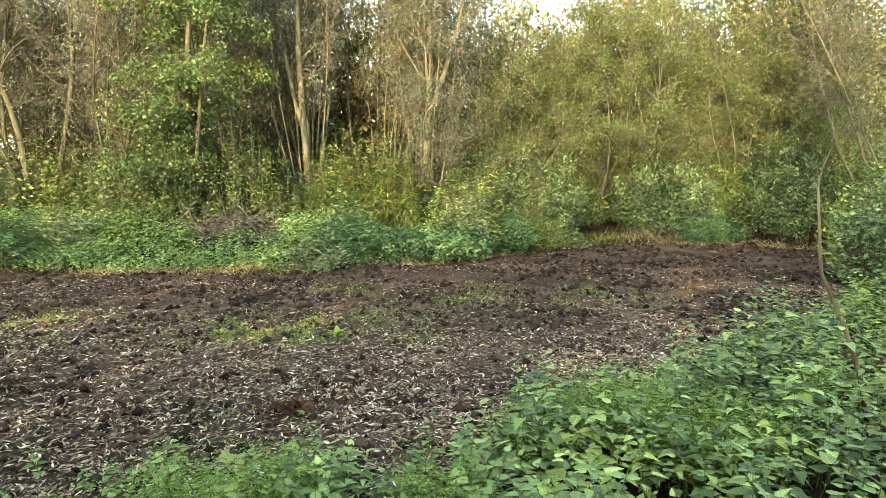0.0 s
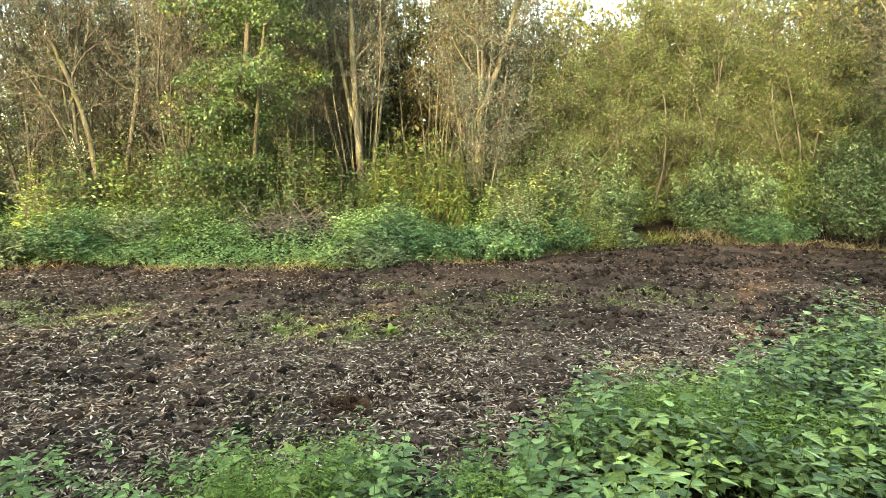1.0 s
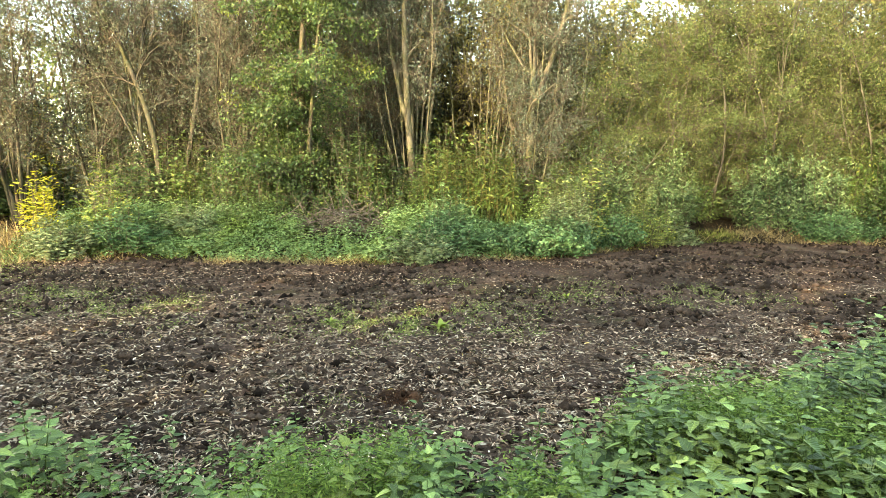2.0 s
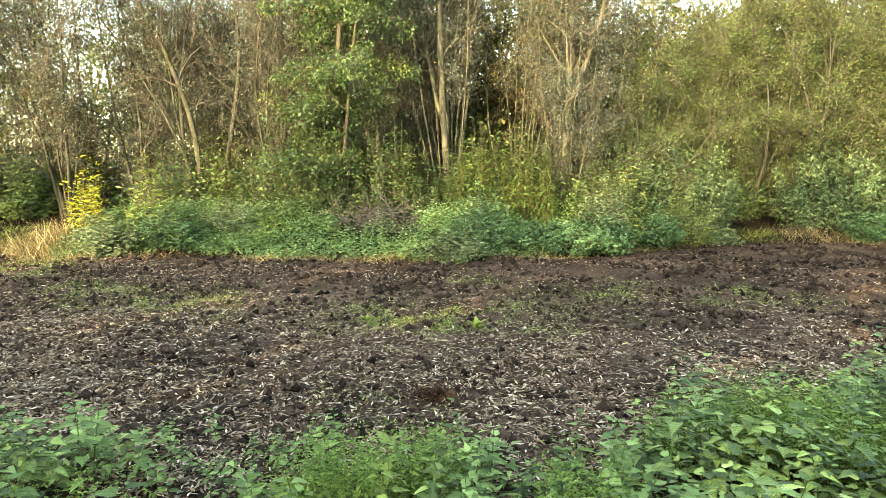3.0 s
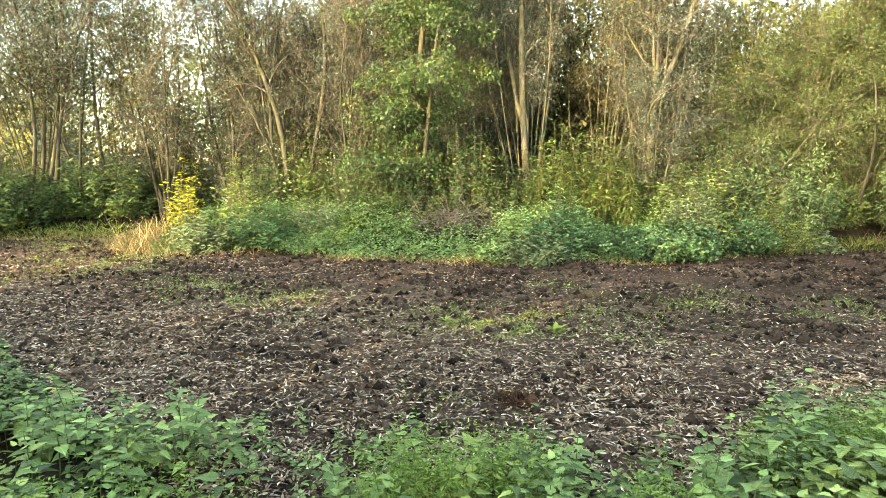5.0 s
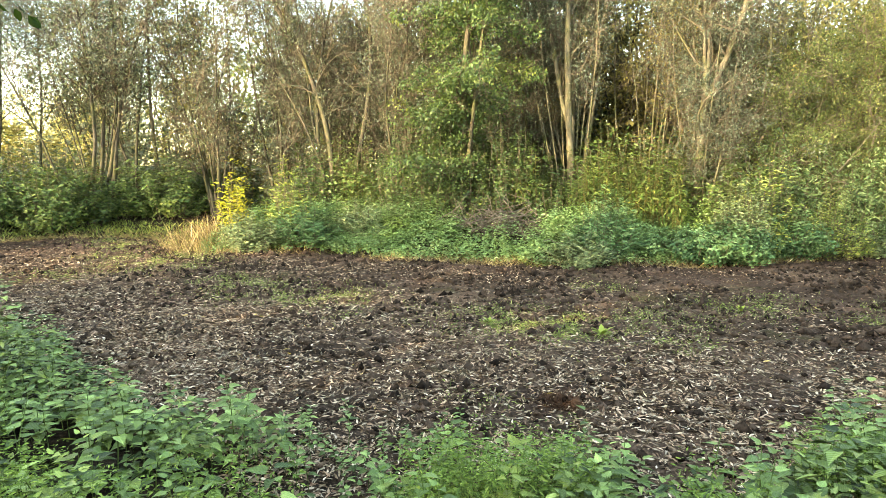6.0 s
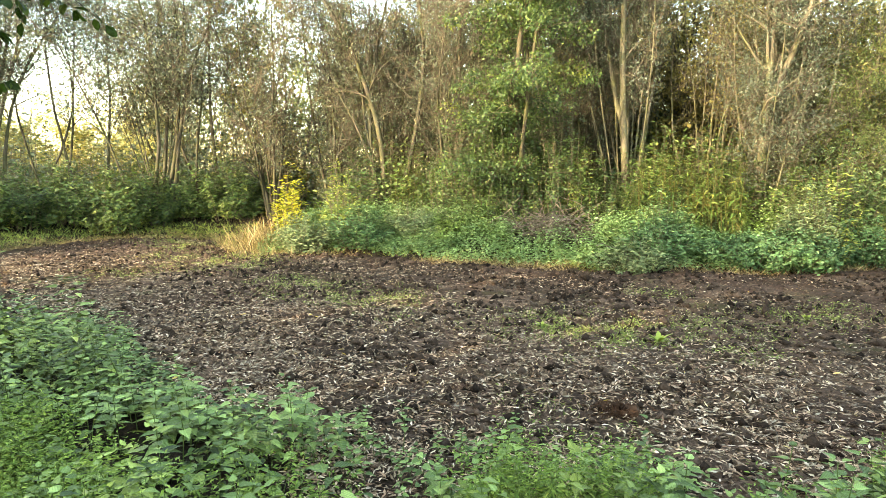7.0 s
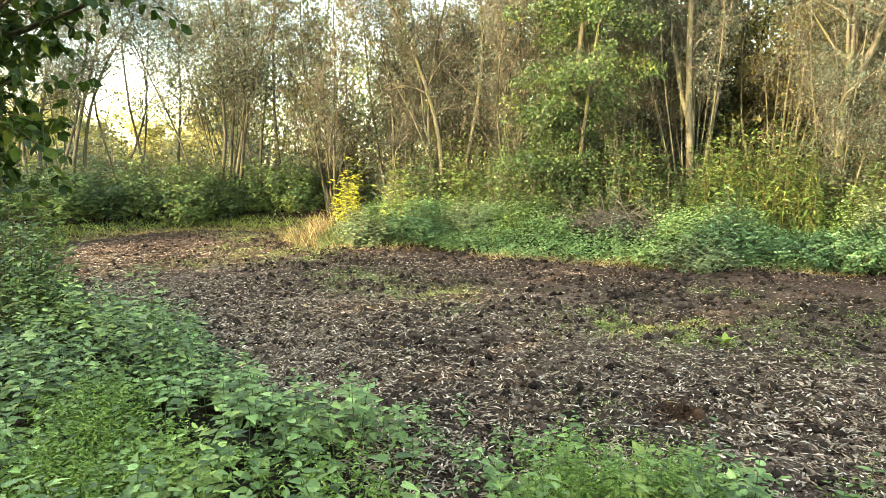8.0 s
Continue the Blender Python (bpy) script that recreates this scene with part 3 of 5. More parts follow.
for n, (x, y, h) in enumerate([(1.5, 14.2, 3.9), (2.6, 15.0, 5.2), (3.7, 15.3, 5.7), (4.9, 15.0, 5.6), (6.2, 15.3, 5.7), (7.4, 15.0, 5.2), (8.7, 15.2, 5.0), (5.6, 17.2, 6.4)]):
    tree("willow_bush", "tall dense willow bush with narrow olive leaves", (x, y), fan(R, 9, 0.85, h * 0.62, h, 0.018, 0.035), RHOMB, OLIVE, BARK_GREY, 20 + n,
         leaf_len=0.058, branches=10, blen=1.05, tufts=3, tuft_r=0.3, per=120, low=0.1, droop=0.1, jitter=0.12, ease_k=1.3, group="willow bushes behind the mud")
tree("willow_tree", "bare-limbed willow whose pale forks show over the bushes", (4.6, 16.3), fan(R, 6, 0.8, 5.0, 6.6, 0.03, 0.05), RHOMB, OLIVE, BARK_PALE, 45, leaf_len=0.066, branches=14, blen=1.2, tufts=2, tuft_r=0.26, per=40, low=0.35, sides=7, jitter=0.14)
tree("willow_tree", "leaning willow with lit limbs and small leaves coloured as shaded", (9.4, 12.0), [(-2.4, 0.2, 6.0, 0.035), (-0.4, 0.3, 8.0, 0.05), (-1.7, 0.8, 7.0, 0.032), (-3.2, 0.0, 5.5, 0.028)],
     RHOMB, GREY_SHADED, BARK_PALE, 41, leaf_len=0.06, branches=22, blen=1.6, tufts=3, tuft_r=0.3, per=60, low=0.36)
tree("willow_tree", "dense willow with small grey-green leaves darkened as shaded", (8.9, 15.8), fan(R, 5, 0.7, 6.5, 8, 0.03, 0.05), RHOMB, GREY_SHADED, BARK_DARK, 44, leaf_len=0.065, branches=20, blen=1.5, tufts=3, tuft_r=0.32, per=80, low=0.3)
tree("sallow", "many-stemmed sallow against the bright sky", (-14.4, 10.55),
     [(0.6 * k, 0.8 * k, h, r, 0.6 * o, 0.8 * o) for o, k, h, r in ((0.1, 0.15, 8, 0.06), (-0.2, -0.5, 7.5, 0.055), (-0.05, -0.2, 8, 0.06), (0.4, 1.9, 7, 0.06), (1.6, 0.1, 7.5, 0.055), (1.2, -1.6, 5.0, 0.035), (-0.6, -1.9, 5.5, 0.035), (0.3, 0.7, 7.5, 0.05), (0.9, 0.9, 7, 0.04))] + fan(R, 6, 1.1, 5.0, 7.0, 0.015, 0.025),
     RHOMB, GREY_OLIVE, BARK_GREY, 42, leaf_len=0.078, branches=20, blen=2.0, tufts=3, tuft_r=0.4, per=46, low=0.36, ease_k=1.2, twigs=6)
tree("sallow", "tall sallow of thin stems, leafy only at the top", (-16.6, 9.9), [(0.5 * k, 0.85 * k, h, r, 0.5 * o, 0.85 * o) for o, k, h, r in ((0.0, -0.6, 8, 0.04), (0.5, 0.4, 8, 0.04), (-0.5, 0.5, 7.5, 0.035), (-0.9, -0.9, 7.5, 0.035))],
     RHOMB, GREY_OLIVE, BARK_GREY, 49, leaf_len=0.085, branches=22, blen=2.0, tufts=3, tuft_r=0.42, per=50, low=0.5, ease_k=1.2, twigs=6)
tree("sallow", "many-stemmed sallow with slanting dark stems", (-17.4, 7.9),
     [(0.45 * k, 0.9 * k, h, r, 0.45 * o, 0.9 * o) for o, k, h, r in ((-0.6, 1.4, 7, 0.06), (-0.9, 0.9, 7.5, 0.055), (-0.4, 1.5, 7, 0.05), (0.0, 1.8, 7.5, 0.06), (0.4, 2.1, 6.5, 0.055), (-1.2, -0.6, 7, 0.05), (0.7, 0.6, 6.5, 0.04))] + fan(R, 5, 1.1, 5.0, 7.0, 0.015, 0.025),
     RHOMB, GREY_OLIVE, BARK_GREY, 43, leaf_len=0.078, branches=20, blen=2.0, tufts=3, tuft_r=0.4, per=46, low=0.36, ease_k=1.2, twigs=6)
for n, (x, y) in enumerate([(-11.4, 11.6), (-9.9, 12.2), (-8.7, 13.4), (-7.3, 13.6), (-4.0, 13.6)]):
    tree("sallow", "grey thicket of thin leaning sallow stems", (x, y), fan(R, 8, 1.0, 4.5, 6.8, 0.025, 0.045), RHOMB, GREY_OLIVE, BARK_GREY, 50 + n, leaf_len=0.072, branches=14, blen=1.4, tufts=3, tuft_r=0.34, per=36, low=0.18,
         group="grey sallows", ease_k=1.25, twigs=9)

for n, (x, y) in enumerate([(-1.4, 14.5), (-3.8, 14.4), (0.7, 14.4)]):
    tree("willow_tree", "stand of thin sunlit willow poles with few leaves", (x, y), fan(R, 9, 0.75, 5.5, 8.0, 0.014, 0.034), RHOMB, LIT_WOOD_LEAF, BARK_PALE, 46 + n, leaf_len=0.07, branches=9, blen=1.2, tufts=2, tuft_r=0.28, per=34, low=0.3, group="willow poles", jitter=0.12, twigs=6)

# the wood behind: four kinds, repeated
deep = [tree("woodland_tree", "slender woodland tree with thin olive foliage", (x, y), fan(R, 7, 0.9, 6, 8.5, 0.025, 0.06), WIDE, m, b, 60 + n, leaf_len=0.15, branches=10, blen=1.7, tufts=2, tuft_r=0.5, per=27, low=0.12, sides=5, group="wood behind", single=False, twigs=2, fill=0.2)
        for n, (x, y, m, b) in enumerate([(-6.5, 15.5, GREY_OLIVE, BARK_PALE), (-1.5, 16, LIT_WOOD_LEAF, BARK_GREY), (1.2, 16.0, LIT_WOOD_LEAF, BARK_PALE), (-4.0, 16.5, GREY_OLIVE, BARK_GREY)])]
for n in range(33):
    a = -62 + n * 98 / 32 + R.uniform(-1.5, 1.5)
    r = R.uniform(17.5, 27)
    if -66 < a < -52:
        continue
    x, y = r * math.sin(radians(a)), r * math.cos(radians(a))
    k = R.uniform(0.85, 1.15)
    copy_thing(deep[n % 4], Matrix.LocRotScale((x, y, float(ground_z(x, y, False))), Euler((0, 0, R.uniform(0, 6.28))), (k, k, k)))

for n in range(9):
    a, r = radians(3 + n * 4.4), R.uniform(19.5, 24)
    k = R.uniform(0.75, 0.92)
    copy_thing(deep[1 + n % 2], Matrix.LocRotScale((r * math.sin(a), r * math.cos(a), 0.35), Euler((0, 0, R.uniform(0, 6.28))), (k, k, k * 0.88)))

for n, a in enumerate((-17, -14, -10.5, -7, -3.5, -0.5)):
    r = 17.0 + 1.2 * (n % 3)
    copy_thing(deep[(n * 3) % 4], Matrix.LocRotScale((r * math.sin(radians(a)), r * math.cos(radians(a)), 0.35), Euler((0, 0, n * 1.9)), (1, 1, 1)))

# trees far off, yellow in the sun past the gap, olive behind the wood
far_tree = [tree("autumn_tree", "distant tree with yellow autumn foliage", (-46, 22), fan(R, 5, 1.6, 5, 7.5, 0.1, 0.2), RHOMB, GOLD, BARK_PALE, 70, leaf_len=0.3, branches=10, blen=2.6, tufts=2, tuft_r=0.75, per=58, low=0.03, sides=5, group="distant yellow trees", single=False, twigs=2),
            tree("distant_tree", "distant olive-brown tree behind the wood", (-10, 40), fan(R, 5, 1.6, 6, 8.5, 0.1, 0.2), RHOMB, OLIVE, BARK_PALE, 71, leaf_len=0.34, branches=10, blen=2.6, tufts=2, tuft_r=0.85, per=36, low=0.03, sides=5, group="distant trees", single=False, twigs=2)]
for n in range(34):
    a = radians(-88 + n * (2.6 if n < 16 else 4.6) - (30 if n >= 16 else 0))
    r = R.uniform(34, 48)
    k = R.uniform(0.85, 1.15)
    copy_thing(far_tree[0 if n < 15 else 1], Matrix.LocRotScale((r * math.sin(a), r * math.cos(a), 0.3), Euler((0, 0, n * 1.3)), (k, k, k * (0.68 if n < 15 else 0.85))))

for n in range(24):
    a = -33 + n * 3.15
    r = 27.5 + 2.5 * math.sin(n * 2.7)
    k = 1.12 + 0.12 * math.sin(n * 1.3)
    if -17 < a < -1:
        r, k = 23.5, 0.72
    copy_thing(deep[(n * 3 + 1) % 4], Matrix.LocRotScale((r * math.sin(radians(a)), r * math.cos(radians(a)), 0.35), Euler((0, 0, n * 2.3)), (k * 1.1, k * 1.1, k)))

# the belt of trees at the camera's back, which keeps the low sun off the mud
belt = tree("shade_tree", "leafy tree of the belt at the path", (0.5, -9.0), fan(R, 5, 0.9, 5.0, 6.6, 0.06, 0.12), RHOMB, DARK_BROAD, BARK_DARK, 80, leaf_len=0.5, branches=14, blen=1.6, tufts=2, tuft_r=0.6, per=10, low=0.05, sides=5, group="tree belt", single=False, twigs=2, fill=0.2)
for n in range(21):
    x = -30.0 + n * 2.1
    if -17.6 < x < -14.6 or -22.0 < x < -21.0:
        continue
    k = R.uniform(0.95, 1.1) * (1.3 if x > -9 else 1.1 if x < -19 else 1.0)
    copy_thing(belt, Matrix.LocRotScale((x, -9.0 + R.uniform(-0.8, 0.8), 0.2), Euler((0, 0, R.uniform(0, 6.28))), (k, k, k)))


# ---- herbs ----
def herb_field(name, label, x, y, height, shape, mat, stemmat, seed, leaf_len=0.075, nodes=6, category="nettles", lean=0.12, pair=2, droop=0.3, low=0.3, thick=0.0025, flat=0.42, up=(-0.35, 0.3), vary=0.0):
    """Upright herbs with leaf pairs at the nodes, joined: nobody could count them."""
    rng = np.random.default_rng(seed)
    n = len(x)
    base = on_ground(x, y, -0.01)
    h = np.asarray(height, float)
    d = unit(np.stack([rng.normal(0, lean, n), rng.normal(0, lean, n), np.ones(n)], -1))
    sv, sf, _ = sticks(base, d, h * 0.9, thick, thick * 0.55, straight=True)
    root = thing(name, (0, 0, 0), label, category, kind="stuff")
    tagged(mesh_ob("stalk_growth", sv, sf, stemmat, root), kind="stuff")
    k = nodes * pair
    idx = np.repeat(np.arange(n), k)
    lev = np.tile(np.repeat(1 - (1 - low) * (1 - np.linspace(0.0, 1.0, nodes)) ** 1.4, pair), n) + rng.normal(0, 0.03, n * k)
    az = np.repeat(rng.uniform(0, 6.28, n), k) + np.tile(np.repeat(np.arange(nodes) * 1.57, pair) + np.tile(np.arange(pair) * 2 * np.pi / pair, nodes), n) + rng.normal(0, 0.3, n * k)
    p = base[idx] + d[idx] * (h[idx] * lev)[:, None]
    rise = rng.uniform(up[0], up[1], n * k) - droop * (1 - lev) + 0.3 * (lev > 0.93)
    out = np.stack([np.cos(az), np.sin(az), rise], -1)
    size = leaf_len * (1.15 - 0.55 * np.clip(lev, 0, 1) ** 3) * rng.uniform(0.6, 1.25, n * k) * np.repeat(1 + vary * rng.uniform(-1, 1, n), k)
    p = p + unit(out) * 0.02
    nn = np.stack([rng.normal(0, flat, n * k), rng.normal(0, flat, n * k), np.ones(n * k)], -1)
    tagged(mesh_ob("foliage", *leaves(shape, p, out, nn, size), mat, root, leaf_at=np.tile(shape[0], (n * k, 1))), kind="stuff")
    return root


def bush(name, label, at, radius, height, n, shape, mat, seed, leaf_len=0.08, per=26, category="bush", stemmat=None, droop=0.25, group=""):
    """A clump of many thin stems that spread from one foot, leafy nearly to the ground."""
    rng = np.random.default_rng(seed)
    z0 = float(ground_z(at[0], at[1], False))
    root = thing(name, (at[0], at[1], z0), label, category, group)
    rx, ry = radius if isinstance(radius, tuple) else (radius, radius)
    az, rr = rng.uniform(0, 6.28, n), np.sqrt(rng.uniform(0, 1, n))
    foot = np.stack([np.cos(az) * rr * rx * 0.55, np.sin(az) * rr * ry * 0.55, np.full(n, -0.05)], -1)
    tip = np.stack([np.cos(az) * rr * rx, np.sin(az) * rr * ry, height * (1 - 0.5 * rr ** 2) * rng.uniform(0.4, 1.15, n)], -1) + rng.normal(0, 0.05, (n, 3))
    d, L = unit(tip - foot), np.linalg.norm(tip - foot, axis=1)
    v, f, _ = sticks(foot, d, L, 0.006, 0.003, 0.04, rng)
    tagged(mesh_ob("stem_growth", v, f, stemmat or TWIG, root), kind="stuff")
    idx = np.repeat(np.arange(n), per)
    u = 1.03 - 0.85 * rng.random(n * per) ** 1.5
    p = foot[idx] + d[idx] * (L[idx] * u)[:, None] + rng.normal(0, 0.045, (n * per, 3))
    face = unit((p - np.array([0, 0, height * 0.3])) / np.array([rx, ry, height * 0.7]))
    a2 = rng.uniform(0, 6.28, n * per)
    out = np.stack([np.cos(a2), np.sin(a2), rng.uniform(-0.2, 0.7, n * per) - droop], -1) + d[idx] * 0.3
    nn = rng.normal(0, 0.35, (n * per, 3)) + face * 0.8 + np.array([0, 0, 0.55])
    tagged(mesh_ob("foliage", *leaves(shape, p, out, nn, leaf_len * rng.uniform(0.55, 1.25, n * per)), mat, root), kind="stuff")
    return root


def blades(name, label, x, y, length, mat, seed, width=1.0, flop=0.5, category="grass", shape=None, kind="stuff"):
    rng = np.random.default_rng(seed)
    n = len(x)
    d = np.stack([rng.normal(0, flop, n), rng.normal(0, flop, n), np.ones(n)], -1)
    nn = np.stack([rng.normal(0, 1, n), rng.normal(0, 1, n), np.full(n, 0.3)], -1)
    tv, tf = shape or BLADE
    tv = tv * np.array([width, 1, 1])
    ob = mesh_ob(name, *leaves((tv, tf), on_ground(x, y, -0.005), d, nn, length), mat)
    return tagged(ob, label, category, kind=kind)


def clumps(rng, centres, per, sigma):
    x, y = [], []
    for cx, cy, k in centres:
        m = int(per * k)
        x.append(rng.normal(cx, sigma * math.sqrt(k) * 1.5, m)), y.append(rng.normal(cy, sigma * math.sqrt(k) * 1.3, m))
    return np.concatenate(x), np.concatenate(y)


# far bank: low nettles
x, y = rand_in(R, 13000, -9, 2.6, 8.4, 12.4)
s = off_mud(x, y)
keep = (s > 0.12) & (s < 2.2) & (y < 12.5) & ((np.abs(x + 3.6) > 0.8) | (y < 10.35))
x, y, s = x[keep], y[keep], s[keep]
hh = (0.12 + 0.36 * smooth01(s / 1.3)) * (0.8 + 0.4 * R.random(len(x))) * (1 + 0.4 * vnoise(x, y, 1.2, 20) + 0.3 * vnoise(x, y, 3.2, 21))
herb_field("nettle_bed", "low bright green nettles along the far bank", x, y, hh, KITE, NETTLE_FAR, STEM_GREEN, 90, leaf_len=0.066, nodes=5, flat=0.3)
# bushes on the far bank
bush("mugwort_bush", "bushy grey-green herb standing over the nettles", (-1.65, 10.35), 0.6, 1.0, 110, SLIM, BLUE_GREEN, 101, leaf_len=0.088, per=42)
bush("mugwort_bush", "low grey-green herb at the edge of the mud", (-1.9, 9.75), (0.6, 0.4), 0.5, 70, SLIM, GREY_GREEN, 102, leaf_len=0.088, per=42)
bush("willow_shoot", "young willow with narrow pale leaves on the bank", (0.5, 11.5), 0.5, 1.3, 120, SLIM, GREY_GREEN, 103, leaf_len=0.08, per=44)
bush("yellow_herb", "yellowing tall herb behind the young willow", (0.95, 12.2), 0.55, 1.65, 60, SLIM, LIME, 104, leaf_len=0.09, per=32)
bush("goldenrod", "faded goldenrod clump with yellow-green tops", (2.0, 12.6), (0.75, 0.5), 1.0, 110, SLIM, LIME, 105, leaf_len=0.055, per=48)
bush("bramble", "dark cool-green bramble mound at the mud's edge", (1.35, 12.3), (0.7, 0.5), 0.75, 170, KITE, BLUE_GREEN, 106, leaf_len=0.052, per=60)
bush("mugwort_bush", "grey-green herb drooping over the mud's edge", (2.75, 13.05), (0.45, 0.35), 0.5, 60, SLIM, GREY_GREEN, 107, leaf_len=0.1)
bush("bramble", "dark green bramble mound on the bank", (-0.3, 10.85), (0.9, 0.5), 0.5, 130, KITE, BLUE_GREEN, 108, leaf_len=0.052, per=60)
bush("bramble", "dark green bramble mound below the young willow", (0.25, 11.0), (0.75, 0.4), 0.62, 150, KITE, BLUE_GREEN, 119, leaf_len=0.055, per=60)
bush("bramble", "cool-green bramble mound beside dry straw", (6.2, 13.85), (0.95, 0.45), 0.6, 170, KITE, BLUE_GREEN, 109, leaf_len=0.052, per=60)
bush("mugwort_bush", "bushy cool-green herb on the bank's point", (-7.3, 9.6), (0.7, 0.45), 0.8, 110, SLIM, BLUE_GREEN, 110, leaf_len=0.088, per=42)
bush("mugwort_bush", "tangled grey-green herb at the bank's point", (-8.2, 8.95), (0.65, 0.45), 0.75, 110, SLIM, GREY_GREEN, 111, leaf_len=0.088, per=42)
bush("mugwort_bush", "grey-green herb behind the nettles", (-6.3, 10.4), (0.9, 0.5), 0.75, 100, SLIM, GREY_GREEN, 112, leaf_len=0.088, per=42)
bush("yellow_shrub", "upright shrub with bright yellow leaves", (-8.75, 9.3), 0.3, 1.6, 34, SLIM, YELLOW, 113, leaf_len=0.1, per=30)
bush("yellow_herb", "yellow-green tall herb in the sun", (-8.0, 9.9), 0.5, 1.4, 60, SLIM, LIME, 114, leaf_len=0.1)
for n, (x, y, h, m) in enumerate([(4.95, 14.6, 1.7, OSIER), (5.3, 14.6, 1.9, OSIER), (6.1, 14.5, 1.8, OSIER), (6.9, 14.5, 1.7, BALSAM), (7.6, 14.3, 1.8, OSIER), (8.4, 14.0, 1.9, OSIER), (2.7, 14.2, 1.8, OSIER),
                                  (1.1, 13.7, 1.9, OSIER), (2.0, 13.9, 1.7, OSIER), (9.0, 13.0, 1.9, LIME), (8.2, 13.7, 2.5, OSIER), (9.2, 12.3, 2.5, OSIER), (7.9, 15.0, 2.8, OSIER), (9.3, 14.0, 3.0, OLIVE), (9.7, 15.4, 3.5, LONG_GREEN), (10.4, 14.6, 3.4, OLIVE), (3.5, 15.1, 1.5, LONG_GREEN), (3.0, 15.3, 1.7, LONG_GREEN)]):
    bush("osier_bush", "leafy osier bush with long hanging leaves", (x, y), (0.85, 0.6), h, 110, SLIM, m, 120 + n, leaf_len=0.1, per=46, group="osier bushes behind the straw", droop=1.0)
for n in range(11):
    a = radians(-73 + n * 3.1)
    r = 17.4 + 0.4 * math.sin(n * 2.1)
    bush("hedge_bush", "dark green leafy bush of the low hedge", (r * math.sin(a), r * math.cos(a)), (0.95, 0.7), 1.4 + 0.12 * math.sin(n * 1.7), 110, RHOMB, LONG_GREEN if n % 3 else DARK_BROAD, 140 + n, leaf_len=0.12, per=40, group="low hedge past the mud", droop=0.8)

# right-hand bank
for n, (x, y, h, m) in enumerate([(6.0, 7.6, 1.7, OSIER), (6.6, 8.9, 1.7, LIME), (5.9, 6.6, 1.9, OSIER), (7.8, 10.2, 1.6, LIME), (6.9, 7.6, 2.2, OSIER), (8.5, 11.6, 1.7, OSIER), (6.5, 8.3, 1.3, GREY_GREEN)]):
    bush("bank_shrub", "light green leafy shrub on the near bank", (x, y), (0.75, 0.65), h, 110, RHOMB, m, 160 + n, leaf_len=0.085, per=32, group="shrubs of the near bank")
bush("bank_shrub", "yellow-green shrub at the edge of the path", (-6.4, 2.0), (0.6, 0.6), 1.05, 90, SLIM, LONG_GREEN, 170, leaf_len=0.1)
bush("bank_shrub", "leafy shrub at the edge of the path", (-8.2, 2.6), (0.9, 0.7), 1.7, 110, SLIM, BALSAM, 171, leaf_len=0.1)

# undergrowth inside the wood
under = [bush("undergrowth", "tangled brown-green undergrowth in the wood", (x, y), (1.3, 1.0), h, 90, WIDE, m, 175 + n, leaf_len=0.11, per=17, group="undergrowth in the wood")
         for n, (x, y, h, m) in enumerate([(-3.6, 14.6, 2.0, GREY_OLIVE), (-1.2, 14.4, 2.2, OLIVE), (-6.6, 13.6, 1.9, GREY_OLIVE)])]
for n in range(46):
    a = radians(-64 + (n % 23) * 4.5 + R.uniform(-1.5, 1.5))
    r = (16.5 if n < 23 else 20.5) + R.uniform(-0.9, 1.2)
    if n < 23 and math.degrees(a) < -44 or 8 < math.degrees(a) < 40 and n < 23:
        continue
    x, y, k = r * math.sin(a), r * math.cos(a), R.uniform(0.8, 1.3)
    copy_thing(under[n % 3], Matrix.LocRotScale((x, y, float(ground_z(x, y, False))), Euler((0, 0, R.uniform(0, 6.28))), (k, k, k)))

for n in range(11):
    x = -8.6 + n * 0.95
    y = 12.85 + 0.15 * math.sin(n * 2.3) + 0.22 * (x + 3) * (x < -3)
    bush("wood_edge_bush", "dark leafy bush at the edge of the wood", (x, y), (0.8, 0.6), 1.9 + 0.3 * math.sin(n * 1.9), 90, RHOMB, LONG_GREEN if n % 2 else DARK_BROAD, 300 + n, leaf_len=0.1, per=30, group="bushes at the wood's edge")

for n in range(13):
    a, r, k = radians(-78 + n * 3.0), 23.5 + 1.5 * math.sin(n * 1.9), 1.35 + 0.2 * math.sin(n * 2.9)
    copy_thing(under[1 + n % 2], Matrix.LocRotScale((r * math.sin(a), r * math.cos(a), 0.3), Euler((0, 0, n * 1.7)), (k, k, k)))

# tall yellowing stalks in front of the wood
x, y = rand_in(R, 1050, -8.0, 1.6, 11.4, 12.75)
keep = (vnoise(x, y, 1.1, 31) > -0.35) & (y + 0.12 * np.maximum(-x - 3, 0) < 12.7) & (off_mud(x, y) > 0.9)
x, y = x[keep], y[keep]
herb_field("tall_herb_stand", "tall yellow-green stalks with long hanging leaves", x, y, R.uniform(0.7, 1.7, len(x)) * (1 + 0.3 * vnoise(x, y, 0.9, 37)), LONG, BALSAM, STALK, 180, leaf_len=0.15, nodes=10, category="tall herbs", lean=0.08, droop=0.7, low=0.36, thick=0.006)

for n, (x, y, h) in enumerate([(-5.75, 11.1, 2.15), (-5.2, 11.0, 1.7), (-4.7, 11.25, 1.7), (-5.7, 11.6, 1.8), (-3.8, 11.6, 2.4), (-2.75, 11.7, 1.1), (-2.2, 12.1, 1.3)]):
    bush("wood_edge_bush", "dark leafy bush below the broad-leaved tree", (x, y), (0.75, 0.55), h, 110, WIDE, DARK_BROAD, 330 + n, leaf_len=0.066, per=48, group="bushes at the wood's edge")

